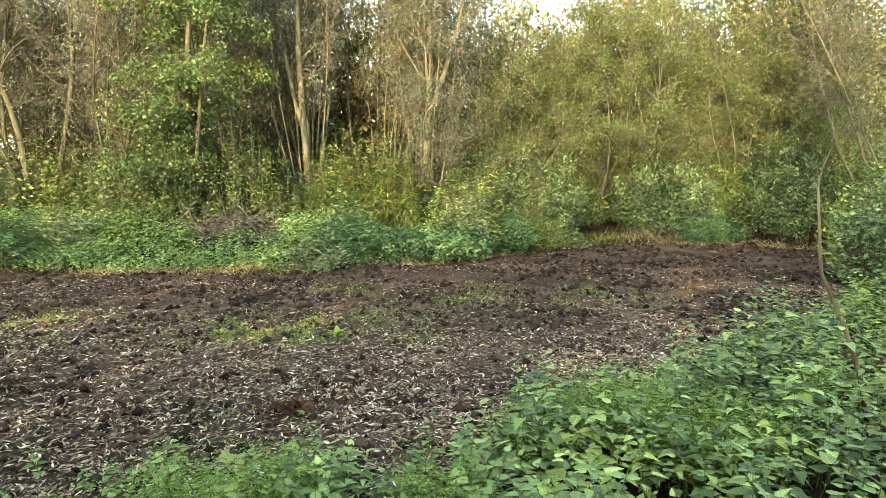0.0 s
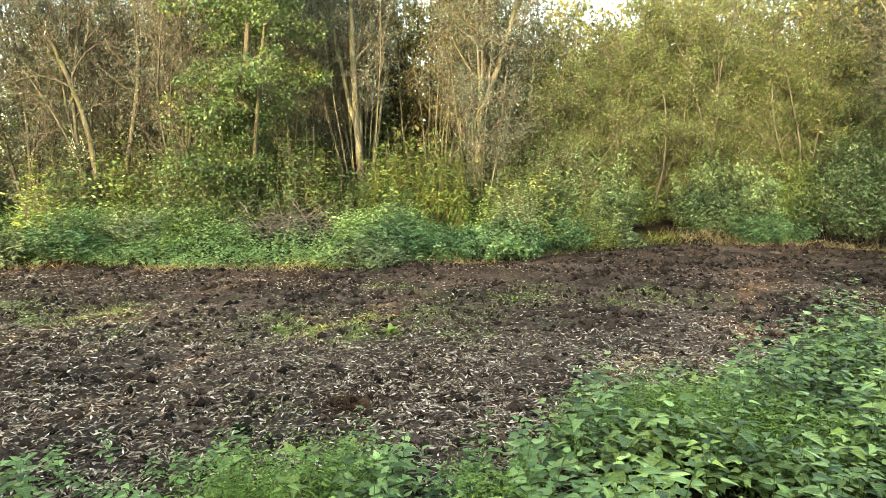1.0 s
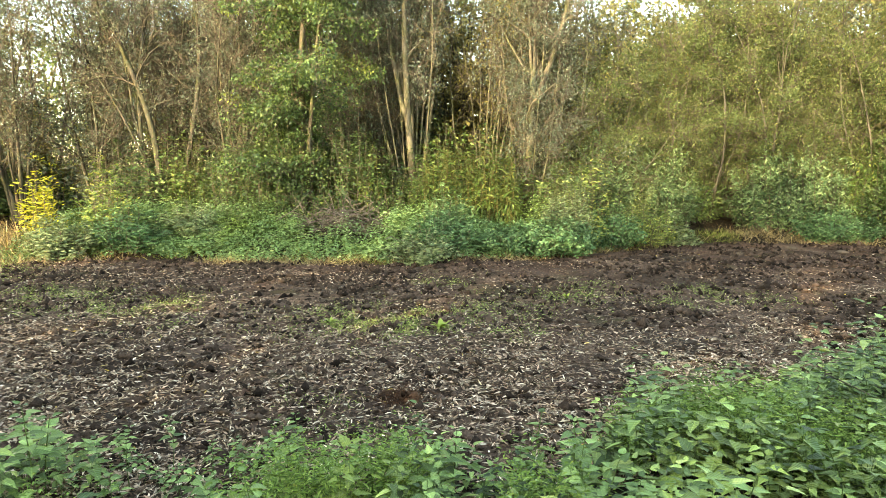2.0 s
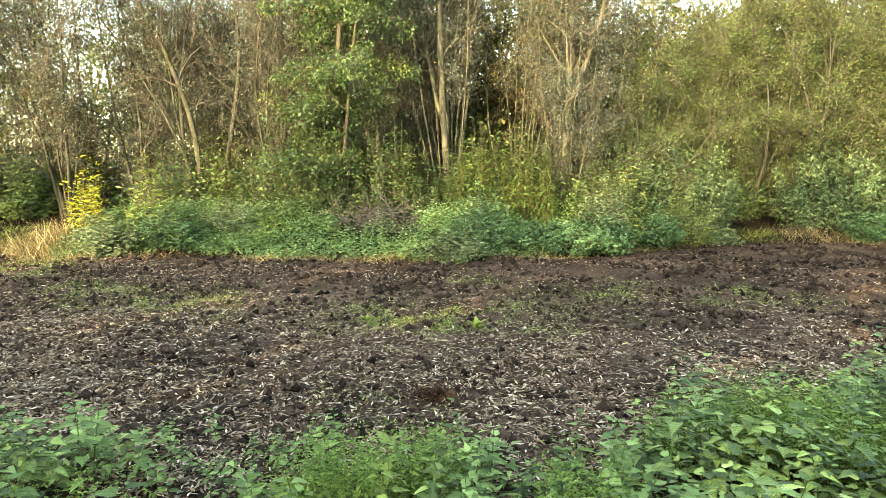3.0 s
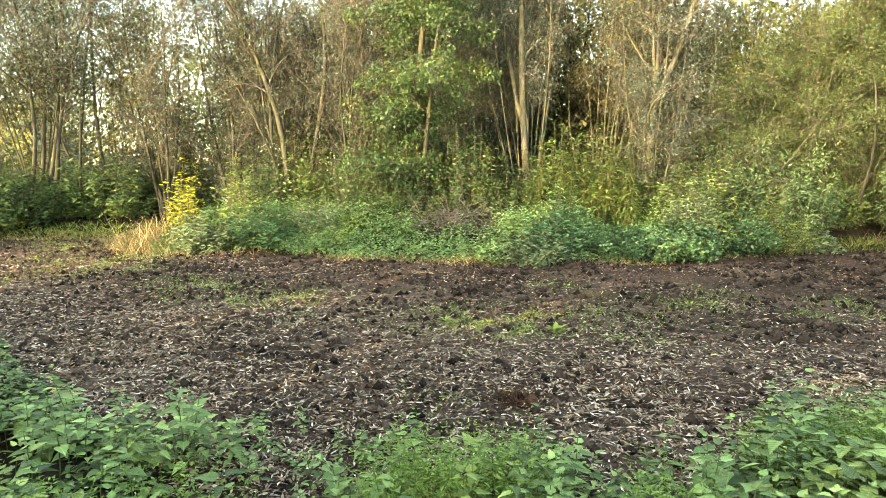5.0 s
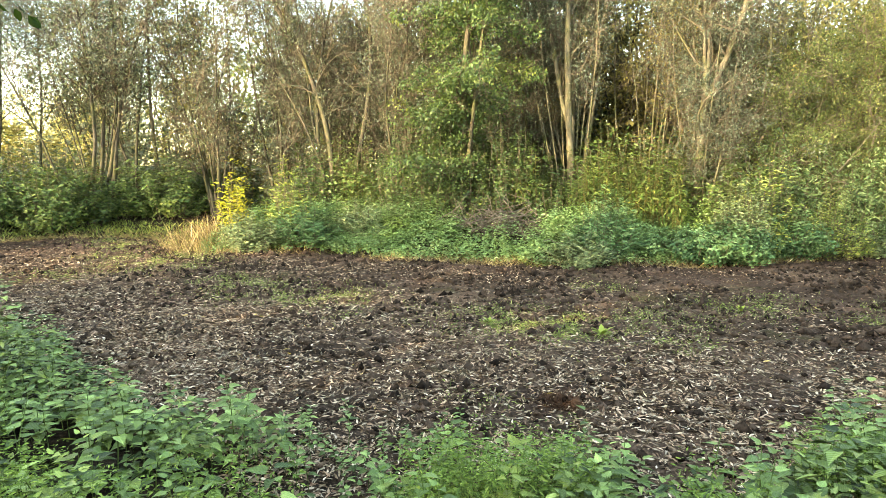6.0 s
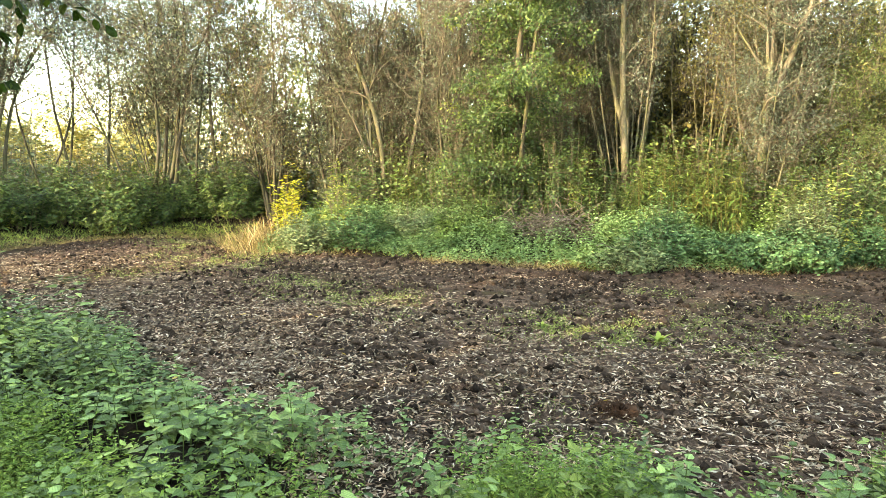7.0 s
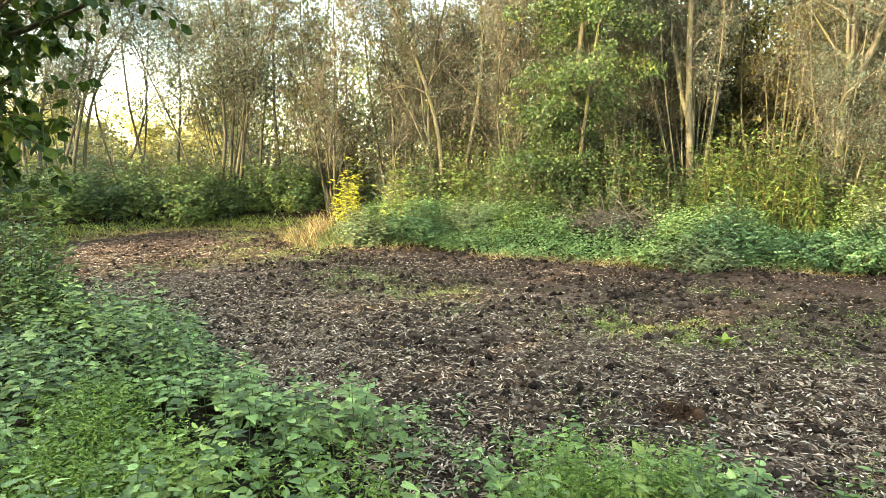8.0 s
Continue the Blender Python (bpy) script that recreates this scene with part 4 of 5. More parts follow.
# dry straw along the edges of the bank
def fringe(rng, n, s0, s1):
    """Spots along the far edge of the mud, from s0 to s1 metres in on the bank."""
    e = np.array(MUD[1:20])
    seg = np.linalg.norm(np.diff(e, axis=0), axis=1)
    i = rng.choice(len(seg), n, p=seg / seg.sum())
    p = e[i] + (e[i + 1] - e[i]) * rng.random((n, 1))
    d = unit(e[i + 1] - e[i])
    p = p + np.stack([-d[:, 1], d[:, 0]], -1) * rng.uniform(s0, s1, (n, 1))
    return p[:, 0], p[:, 1]


x, y = fringe(R, 14000, -0.14, 0.3)
keep = vnoise(x, y, 0.9, 33) > np.where(x > 2.6, 0.2, -0.4)
x, y = x[keep], y[keep]
blades("dry_grass", "dry straw hanging over the edge of the bank", x, y, R.uniform(0.06, 0.2, len(x)), STRAW, 190, 0.8, 1.3)
x, y = fringe(R, 9000, 0.0, 0.5)
keep = vnoise(x, y, 0.8, 34) > 0.0
x, y = x[keep], y[keep]
blades("bank_grass", "short green grass along the edge of the bank", x, y, R.uniform(0.06, 0.2, len(x)), GRASS, 189, 0.8, 0.8)
x, y = rand_in(R, 22000, -16.5, -9.2, 5.0, 11.5)
s = off_mud(x, y)
keep = (s > 0.0) & (s < 1.1)
x, y = x[keep], y[keep]
blades("sunlit_grass", "yellow-green grass strip below the hedge", x, y, R.uniform(0.06, 0.17, len(x)), LIME, 191, 1.1, 0.8)
for n, (cx, cy, sx, sy, L, m) in enumerate([(4.6, 14.0, 0.45, 0.18, 0.34, STRAW), (5.3, 14.05, 0.35, 0.15, 0.3, STRAW), (-9.25, 8.85, 0.3, 0.3, 0.8, STRAW), (-9.5, 9.35, 0.35, 0.3, 0.8, STRAW), (3.75, 14.0, 0.35, 0.2, 0.22, GRASS), (-8.7, 8.6, 0.3, 0.3, 0.3, STRAW)]):
    m_n = 330
    x, y = R.normal(cx, sx, m_n), R.normal(cy, sy, m_n)
    blades("straw_clump" if m is STRAW else "grass_clump", "clump of dry pale straw on the bank" if m is STRAW else "clump of fresh green grass on the bank", x, y, R.uniform(0.35, 0.9, m_n) * L, m, 195 + n, 0.6 if L < 0.5 else 0.4, 0.6, "straw" if m is STRAW else "grass", kind="stuff")


# brush heap of dead sticks
def brush_heap(at, n, seed):
    rng = np.random.default_rng(seed)
    z0 = float(ground_z(at[0], at[1], False))
    root = thing("brush_heap", (at[0], at[1], z0 + 0.05), "heap of dry grey-brown sticks on the bank", "brush heap")
    for i in range(n):
        c = np.array([rng.normal(0, 0.55), rng.normal(0, 0.2), 0])
        h = 0.5 * math.exp(-(c[0] / 1.1) ** 2 - (c[1] / 0.5) ** 2)
        c[2] = h * rng.uniform(0.35, 1.0) + 0.04
        az = rng.uniform(0, 6.28)
        d = np.array([math.cos(az), math.sin(az), rng.normal(0, 0.4) - 0.3 * c[0] * math.cos(az)])
        L = rng.uniform(0.4, 1.3)
        pts = wander(rng, c - unit(d) * L / 2, d, L, 6, 0.24)
        pts[:, 2] = np.maximum(pts[:, 2], 0.01)
        r = rng.uniform(0.005, 0.011)
        v, f = tube(pts, np.linspace(r, r * 0.4, 7), 4)
        mesh_ob("stick", v, f, DEADWOOD, root)
    k = 60
    p = np.stack([rng.normal(0, 0.5, k), rng.normal(0, 0.24, k), np.zeros(k)], -1)
    p[:, 2] = 0.5 * np.exp(-(p[:, 0] / 0.75) ** 2 - (p[:, 1] / 0.5) ** 2) * rng.uniform(0.3, 1.05, k) + 0.03
    v, f, _ = sticks(p, rng.normal(0, 1, (k, 3)) * np.array([1, 0.8, 0.35]), rng.uniform(0.2, 0.6, k), 0.0045, 0.002, 0.08, rng)
    tagged(mesh_ob("twig_growth", v, f, TWIG, root), kind="stuff")


brush_heap((-3.6, 10.6), 130, 200)


# ---- mud: clods, fallen leaves, weeds ----
CRUMB_V = np.array([(1, 0, 0), (-1, 0, 0), (0, 1, 0), (0, -1, 0), (0, 0, 1), (0, 0, -1.0)])
CRUMB_F = np.array([(0, 2, 4), (2, 1, 4), (1, 3, 4), (3, 0, 4), (2, 0, 5), (1, 2, 5), (3, 1, 5), (0, 3, 5)])


def clods(n, seed):
    """Broken crumbs of mud: the nearest large ones singly, the rest joined."""
    rng = np.random.default_rng(seed)
    x, y = rand_in(rng, n * 2, -13.5, 7, 1.8, 12)
    s = off_mud(x, y)
    keep = (s < 0.15) & (rng.random(n * 2) < np.exp(-np.maximum(y - 3, 0) / 6)) & (rng.random(n * 2) < 0.35 + 0.65 * (vnoise(x, y, 0.8, 40) > -0.1))
    x, y = x[keep], y[keep]
    r = 0.009 + 0.034 * rng.random(len(x)) ** 3.5
    fx, fy = rand_in(rng, 16000, -11, 8, 5.5, 13.5)
    ok = (off_mud(fx, fy) < 0.0) & (vnoise(fx, fy, 1.4, 41) > -0.2)
    fx, fy = fx[ok][:6500], fy[ok][:6500]
    x, y, r = np.concatenate([x, fx]), np.concatenate([y, fy]), np.concatenate([r, 0.014 + 0.04 * rng.random(len(fx)) ** 2.5])
    m = len(x)
    sc = np.stack([r * rng.uniform(0.8, 1.5, m), r * rng.uniform(0.8, 1.4, m), r * rng.uniform(0.7, 1.2, m)], -1)
    v = CRUMB_V[None] * sc[:, None] * (1 + rng.normal(0, 0.38, (m, len(CRUMB_V), 1)))
    a = rng.uniform(0, 6.28, m)
    ca, sa = np.cos(a)[:, None], np.sin(a)[:, None]
    v = np.stack([v[..., 0] * ca - v[..., 1] * sa, v[..., 0] * sa + v[..., 1] * ca, v[..., 2]], -1)
    at = on_ground(x, y) + np.array([0, 0, 1.0]) * (r * 0.25)[:, None]
    big = np.flatnonzero((np.hypot(x, y) < 6) & (r > 0.016))[:300]
    rest = np.setdiff1d(np.arange(m), big)
    root = thing("mud_crumbs", (0, 0, 0), "loose dark crumbs of churned mud", "mud crumbs", kind="stuff")
    f = CRUMB_F[None] + (np.arange(len(rest)) * len(CRUMB_V))[:, None, None]
    tagged(mesh_ob("crumb_spread", (v[rest] + at[rest][:, None]).reshape(-1, 3), f.reshape(-1, 3), CLOD, root, smooth=False), kind="stuff")
    for i in big:
        ob = mesh_ob("crumb", v[i], CRUMB_F, CLOD_PIECE, root, smooth=False)
        ob.location = at[i]


def clod_mat(piece):
    m, t, b, link = nodes_of("clod_soil")
    rnd = t.nodes.new("ShaderNodeObjectInfo").outputs["Random"] if piece else t.nodes.new("ShaderNodeNewGeometry").outputs["Random Per Island"]
    c = ramp(t, rnd, [(0.0, (0.012, 0.008, 0.006)), (0.6, (0.05, 0.033, 0.024)), (1.0, (0.11, 0.073, 0.053))])
    fine = ramp(t, noise_tex(t, 45.0, 5.0, 0.75), [(0.3, (0.55, 0.55, 0.55)), (0.7, (1.5, 1.5, 1.5))])
    link(mixc(t, 1.0, c, fine, "MULTIPLY"), b.inputs["Base Color"])
    b.inputs["Roughness"].default_value, b.inputs["Specular IOR Level"].default_value = 0.9, 0.05
    bump(t, noise_tex(t, 60.0, 6.0, 0.75), 0.8, 0.015, b)
    return m


CLOD, CLOD_PIECE = clod_mat(False), clod_mat(True)
clods(26000, 210)


def fallen(n, seed):
    rng = np.random.default_rng(seed)
    x, y = rand_in(rng, n * 3, -13, 7, 1.6, 12.5)
    s = off_mud(x, y)
    dens = np.exp(-((y - 3.0) / 2.6) ** 2) * 1.2 + 0.22 + 0.25 * (vnoise(x, y, 0.7, 50) > 0.1)
    dens = dens * (np.where(y < 6.5, 0.42, 0.22) + 0.6 * (vnoise(x, y, 1.1, 51) > -0.12)) + 0.8 * np.exp(-((s + 0.4) / 0.7) ** 2) * (y < 6)
    keep = (s < 0.35) & (rng.random(n * 3) < dens)
    x, y = x[keep][:n], y[keep][:n]
    m = len(x)
    az = rng.uniform(0, 6.28, m)
    d = np.stack([np.cos(az), np.sin(az), rng.normal(0.05, 0.18, m)], -1)
    nn = np.stack([rng.normal(0, 0.35, m), rng.normal(0, 0.35, m), np.ones(m)], -1)
    size = 0.022 + 0.042 * rng.random(m) ** 1.7
    root = thing("fallen_leaves", (0, 0, 0), "pale curled willow leaves strewn on the mud", "fallen leaves", kind="stuff")
    one = np.flatnonzero((np.hypot(x, y) < 4.2) & (size > 0.044))[:300]
    rest = np.setdiff1d(np.arange(m), one)
    p = on_ground(x, y, 0.012)
    v, f = leaves(CURL, p[rest], d[rest], nn[rest], size[rest])
    tagged(mesh_ob("leaf_spread", v, f, LITTER, root), kind="stuff")
    first = mesh_ob("leaf", CURL[0], CURL[1], LITTER_PIECE, root)
    for k, i in enumerate(one):
        ob = first if k == 0 else new("leaf", first.data)
        ob.parent = root
        yv = Vector(d[i]).normalized()
        xv = yv.cross(Vector(nn[i])).normalized()
        ob.matrix_local = Matrix.Translation(p[i]) @ Matrix((xv, yv, xv.cross(yv))).transposed().to_4x4() @ Matrix.Diagonal((size[i], size[i], size[i], 1))
    k = 225000
    x, y = rand_in(rng, k, -13.5, 6, 1.6, 10.5)
    ok = (off_mud(x, y) < 0.3) & (rng.random(k) < np.where(y < 6.5, 0.38, 0.14) + 0.8 * (vnoise(x, y, 1.1, 52) > -0.05)) & (rng.random(k) < np.maximum(np.exp(-np.maximum(y - 3.5, 0) / 5), (off_mud(x, y) > -0.35) & (y < 9)))
    x, y = x[ok], y[ok]
    m = len(x)
    az = rng.uniform(0, 6.28, m)
    v, f = leaves(LANCE, on_ground(x, y, 0.008), np.stack([np.cos(az), np.sin(az), rng.normal(0.05, 0.2, m)], -1), np.stack([rng.normal(0, 0.4, m), rng.normal(0, 0.4, m), np.ones(m)], -1), rng.uniform(0.025, 0.068, m))
    tagged(mesh_ob("leaf_crumbs", v, f, CRUMB), "brown crumbled leaf litter on the mud", "leaf litter", kind="stuff")
    k = 230000
    x, y = rand_in(rng, k, -7.5, 6.8, 1.7, 8.6)
    s = off_mud(x, y)
    ok = (s < 0.3) & (rng.random(k) < 0.15 + 0.85 * (vnoise(x, y, 1.7, 53) > -0.1)) & (rng.random(k) < np.exp(-np.maximum(-s - 0.6, 0) / np.where(y < 5.2, 1.6, 0.35)))
    x, y = x[ok], y[ok]
    m = len(x)
    az = rng.uniform(0, 6.28, m)
    v, f = leaves(LANCE, on_ground(x, y, 0.012), np.stack([np.cos(az), np.sin(az), rng.normal(0.08, 0.25, m)], -1), np.stack([rng.normal(0, 0.45, m), rng.normal(0, 0.45, m), np.ones(m)], -1), rng.uniform(0.028, 0.066, m))
    tagged(mesh_ob("leaf_crumbs", v, f, CRUMB), "reddish-brown rotting leaves matted along the bank", "leaf litter", kind="stuff")
    k = 1100
    x, y = rand_in(rng, k, -6, 5, 2.0, 8)
    ok = off_mud(x, y) < 0.2
    x, y = x[ok], y[ok]
    az = rng.uniform(0, 6.28, len(x))
    v, f, _ = sticks(on_ground(x, y, 0.015), np.stack([np.cos(az), np.sin(az), rng.normal(0, 0.06, len(x))], -1), rng.uniform(0.08, 0.35, len(x)), 0.003, 0.0015, 0.06, rng)
    tagged(mesh_ob("fallen_twigs", v, f, DEADWOOD), "thin pale twigs lying on the mud", "twigs", kind="stuff")


fallen(50000, 220)

# weeds that sprout from the mud, in patches
WEED = [(-2.0, 5.6, 1.0), (-1.73, 5.8, 1.6), (-1.39, 5.95, 1.6), (-0.95, 5.85, 1.6), (-0.41, 6.5, 1.0), (-0.05, 5.5, 0.3), (0.45, 7.4, 0.9), (0.9, 8.05, 0.4), (2.68, 7.58, 0.8), (2.15, 8.1, 0.4), (1.7, 7.15, 0.3), (-1.35, 8.1, 0.5),
        (-5.6, 5.95, 1.4), (-4.9, 5.95, 1.5), (-4.25, 6.1, 1.4), (-6.3, 6.4, 0.8), (-8.05, 6.85, 1.6), (-8.7, 7.5, 2.2), (-8.8, 8.0, 1.8), (-3.66, 5.1, 0.3), (-1.27, 3.48, 0.2), (-9.0, 5.6, 0.8), (-11.0, 8.6, 1.5), (-12.4, 9.0, 1.3), (-10.2, 7.4, 0.8)]
x, y = clumps(R, WEED, 800, 0.25)
keep = vnoise(x, y, 5.0, 55) > 0.0
x, y = x[keep], y[keep]
blades("mud_grass", "thin green grass sprouting in patches from the mud", x, y, R.uniform(0.025, 0.08, len(x)), MUD_GRASS, 230, 1.4, 1.2)
x, y = clumps(R, WEED, 260, 0.24)
keep = vnoise(x, y, 4.0, 56) > -0.1
x, y = x[keep], y[keep]
herb_field("mud_weeds", "small green weeds in patches on the mud", x, y, R.uniform(0.015, 0.07, len(x)), RHOMB, MUD_GRASS, STEM_GREEN, 231, leaf_len=0.042, nodes=2, category="weeds")


def lump(at, r, seed):
    """A pale flat lump of dried mud."""
    rng = np.random.default_rng(seed)
    bm = bmesh.new()
    bmesh.ops.create_icosphere(bm, subdivisions=2, radius=r)
    for v in bm.verts:
        k = 1 + 0.22 * noise.noise(v.co * (2.2 / r) + Vector((seed, 0, 0)))
        v.co = Vector((v.co.x * 1.35 * k, v.co.y * k, v.co.z * 0.5 * k))
    me = bpy.data.meshes.new("mud_lump")
    bm.to_mesh(me)
    bm.free()
    me.materials.append(DRY_MUD)
    ob = new("mud_lump", me)
    ob.matrix_world = pose(at[0], at[1], float(ground_z(*at)) + r * 0.2, 0, 0, rng.uniform(0, 360))
    tagged(ob, "pale dried lump of mud at the bank's foot", "mud lump", "mud lumps")


DRY_MUD = bark_mat("dried_mud", (0.06, 0.042, 0.029), (0.16, 0.115, 0.08))
for n in range(11):
    lump((float(R.uniform(3.4, 7.8)), float(R.uniform(11.0, 13.2))), 0.035 + 0.06 * float(R.random()) ** 2, 400 + n)
for n in range(5):
    lump((float(R.uniform(0.2, 2.4)), float(R.uniform(10.5, 11.2) + 0.3 * n)), 0.03 + 0.03 * float(R.random()), 430 + n)


def dock(at, n, size, seed):
    rng = np.random.default_rng(seed)
    root = thing("dock_plant", (at[0], at[1], float(ground_z(*at))), "rosette of fresh green dock leaves on the mud", "plant")
    for i in range(n):
        a = i * 2.4 + rng.normal(0, 0.2)
        v, f = leaves((LONG[0] * np.array([1.7, 1, 1]), LONG[1]), np.zeros((1, 3)), np.array([[math.cos(a), math.sin(a), rng.uniform(0.3, 1.1)]]), np.array([[0, 0, 1.0]]), [size * rng.uniform(0.6, 1.1)])
        mesh_ob("leaf", v, f, GRASS, root)


dock((-0.83, 5.58), 16, 0.15, 240)
dock((-2.0, 5.6), 8, 0.1, 241)
dock((0.45, 7.4), 8, 0.12, 242)


def stump(at, seed):
    """A small brown clump of debris, shaped as a low broken stump with fibres."""
    rng = np.random.default_rng(seed)
    root = thing("rotten_stump", (at[0], at[1], float(ground_z(*at, False))), "small reddish-brown clump of fibrous debris in the mud", "stump")
    k = 14
    an = np.linspace(0, 2 * np.pi, k, endpoint=False)
    rows = [(1.5, -0.03), (1.2, 0.015), (0.95, 0.04), (0.75, 0.062), (0.45, 0.055), (0.1, 0.05)]
    v = np.array([(0.085 * r * math.cos(a) * (1 + 0.18 * math.sin(3 * a + 1)), 0.07 * r * math.sin(a) * (1 + 0.12 * math.sin(5 * a)), z * (1 + (0.5 * math.sin(4 * a + r * 3) if z > 0.03 else 0))) for r, z in rows for a in an])
    v += rng.normal(0, 0.01, v.shape)
    f = [(i * k + j, i * k + (j + 1) % k, (i + 1) * k + (j + 1) % k, (i + 1) * k + j) for i in range(len(rows) - 1) for j in range(k)]
    mesh_ob("wood", v, np.array(f), ROT, root)
    p = np.stack([rng.normal(-0.03, 0.09, 240), rng.normal(-0.02, 0.07, 240), rng.uniform(0.0, 0.075, 240)], -1)
    sv, sf, _ = sticks(p, rng.normal(0, 1, (240, 3)) * np.array([1, 1, 0.45]), rng.uniform(0.04, 0.12, 240), 0.004, 0.0015, 0.05, rng)
    tagged(mesh_ob("splinter_growth", sv, sf, ROT, root), kind="stuff")


stump((-0.755, 3.7), 250)


# leaning dead sapling on the near bank
def sapling():
    root = thing("dead_sapling", (2.74, 3.1, float(ground_z(2.74, 3.1))), "bare bent tan sapling leaning out of the nettles", "sapling")
    pts = np.array([(0.04, -0.02, -0.1), (-0.02, 0.02, 0.25), (-0.07, 0.05, 0.46), (-0.14, 0.1, 0.69), (-0.24, 0.17, 0.96), (-0.26, 0.175, 1.1), (-0.27, 0.18, 1.25), (-0.29, 0.19, 1.48)])
    stem = mesh_ob("stem", *tube(pts, np.linspace(0.017, 0.006, 8), 8), POLE_BARK, root)
    mesh_ob("top_twig", *tube(np.array([pts[-1], pts[-1] + (0.02, 0.0, 0.1), pts[-1] + (0.06, 0.0, 0.22)]), [0.005, 0.0035, 0.0015], 5), POLE_BARK, stem)
    mesh_ob("side_twig", *tube(np.array([pts[-1], pts[-1] + (-0.05, 0.02, 0.13), pts[-1] + (-0.03, 0.0, 0.34)]), [0.004, 0.003, 0.0015], 5), TWIG, stem)
    mesh_ob("split_stem", *tube(np.array([(0.0, -0.06, -0.05), (-0.06, -0.03, 0.25), (-0.08, 0.02, 0.42)]), [0.014, 0.012, 0.003], 6), ROT, root)
    mesh_ob("side_twig", *tube(np.array([pts[4], pts[4] + (-0.06, 0.02, 0.05), pts[4] + (-0.14, -0.02, 0.12)]), [0.005, 0.004, 0.002], 5), TWIG, stem)


sapling()


# overhanging branch close by
def overhang(name, label, base, ends, mat, seed, per=10, leaf_len=0.085, tw=9):
    rng = np.random.default_rng(seed)
    root = thing(name, base, label, "tree")
    P, D, L = [], [], []
    for e in ends:
        e = np.array(e, float)
        pts = np.linspace(0, 1, 7)[:, None] * e + np.cumsum(rng.normal(0, 0.03, (7, 3)), 0)
        pts[0] = 0
        mesh_ob("limb", *tube(pts, np.linspace(0.03, 0.006, 7), 5), BARK_DARK, root)
        tp, td = along(pts, rng.uniform(0.25, 1, tw))
        P.append(tp), D.append(unit(td * 0.6 + rng.normal(0, 0.5, td.shape) + np.array([0, 0, -0.15]))), L.append(rng.uniform(0.2, 0.5, tw))
    P, D, L = np.concatenate(P), np.concatenate(D), np.concatenate(L)
    v, f, _ = sticks(P, D, L, 0.004, 0.002, 0.06, rng)
    tagged(mesh_ob("twig_growth", v, f, BARK_DARK, root), kind="stuff")
    idx = np.repeat(np.arange(len(P)), per)
    n = len(idx)
    p = P[idx] + D[idx] * (L[idx] * rng.uniform(0.1, 1.05, n))[:, None]
    d = D[idx] * 0.4 + rng.normal(0, 0.6, (n, 3)) + np.array([0, 0, -0.5])
    mesh_ob("crown", *leaves(OVAL, p, d, rng.normal(0, 0.6, (n, 3)) + np.array([0, 0, 0.6]), leaf_len * rng.uniform(0.6, 1.2, n)), mat, root)
    mesh_ob("trunk", *tube(np.array([(0, 0, -base[2]), (0.02, 0, -1.2), (0, 0, 0.0), (-0.1, 0.05, 1.2)]), [0.07, 0.06, 0.045, 0.02], 8), BARK_DARK, root)


overhang("path_tree", "leafy tree that overhangs the path, darkened as if backlit", (-4.95, 0.85, 1.95), [(1.9, 0.1, 0.6), (1.5, 0.3, 0.9), (1.2, 0.15, 0.35), (2.1, 0.0, 0.85), (0.9, 0.45, 0.1), (0.7, 0.5, -0.3), (1.0, 0.4, 0.6), (0.5, 0.3, -0.5), (1.2, 0.1, 1.1), (0.8, 0.6, 0.35),
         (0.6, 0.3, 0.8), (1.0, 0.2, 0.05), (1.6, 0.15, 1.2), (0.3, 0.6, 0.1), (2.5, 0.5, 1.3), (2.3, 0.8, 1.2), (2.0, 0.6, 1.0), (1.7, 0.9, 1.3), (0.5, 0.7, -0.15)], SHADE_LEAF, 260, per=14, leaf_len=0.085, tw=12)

# ---- near bank: nettles and small herbs ----
def bank_spots(rng, n, s0, s1, seed, cut):
    x, y = rand_in(rng, n, -9.5, 6.5, -0.4, 8.5)
    s = off_mud(x, y)
    mid = (x > -1.25) & (x < 0.25)
    keep = (s > s0) & (s < s1) & (y < 2.6 + 0.85 * np.maximum(x, 0) + 0.35 * np.maximum(-x - 2, 0)) & ((vnoise(x, y, 1.5, seed) > cut) | (x < -1.95)) & ~((x > -1.95) & (x < -1.15) & (rng.random(n) < 0.6))
    keep &= (np.hypot(x, y + 0.4) > 1.45) & (y > 0.9 - 0.6 * np.maximum(-x - 1.2, 0)) & (x - 1.3 * y < 1.6)
    return x[keep], y[keep], s[keep]


def herb_share(x, y):
    """Where fine herbs crowd out the nettles."""
    m = 0.5 * vnoise(x, y, 1.5, 61)
    for cx, cy, r in ((1.1, 3.1, 0.55), (1.5, 2.5, 0.4), (2.1, 3.6, 0.3), (-2.6, 0.8, 0.4), (-1.6, 1.5, 0.25), (-0.5, 2.15, 0.3), (0.25, 2.0, 0.35), (-0.9, 1.9, 0.25), (2.6, 3.2, 0.25), (-3.2, 1.2, 0.22)):
        m = m + 0.8 * np.exp(-((x - cx) ** 2 + (y - cy) ** 2) / r ** 2)
    return m


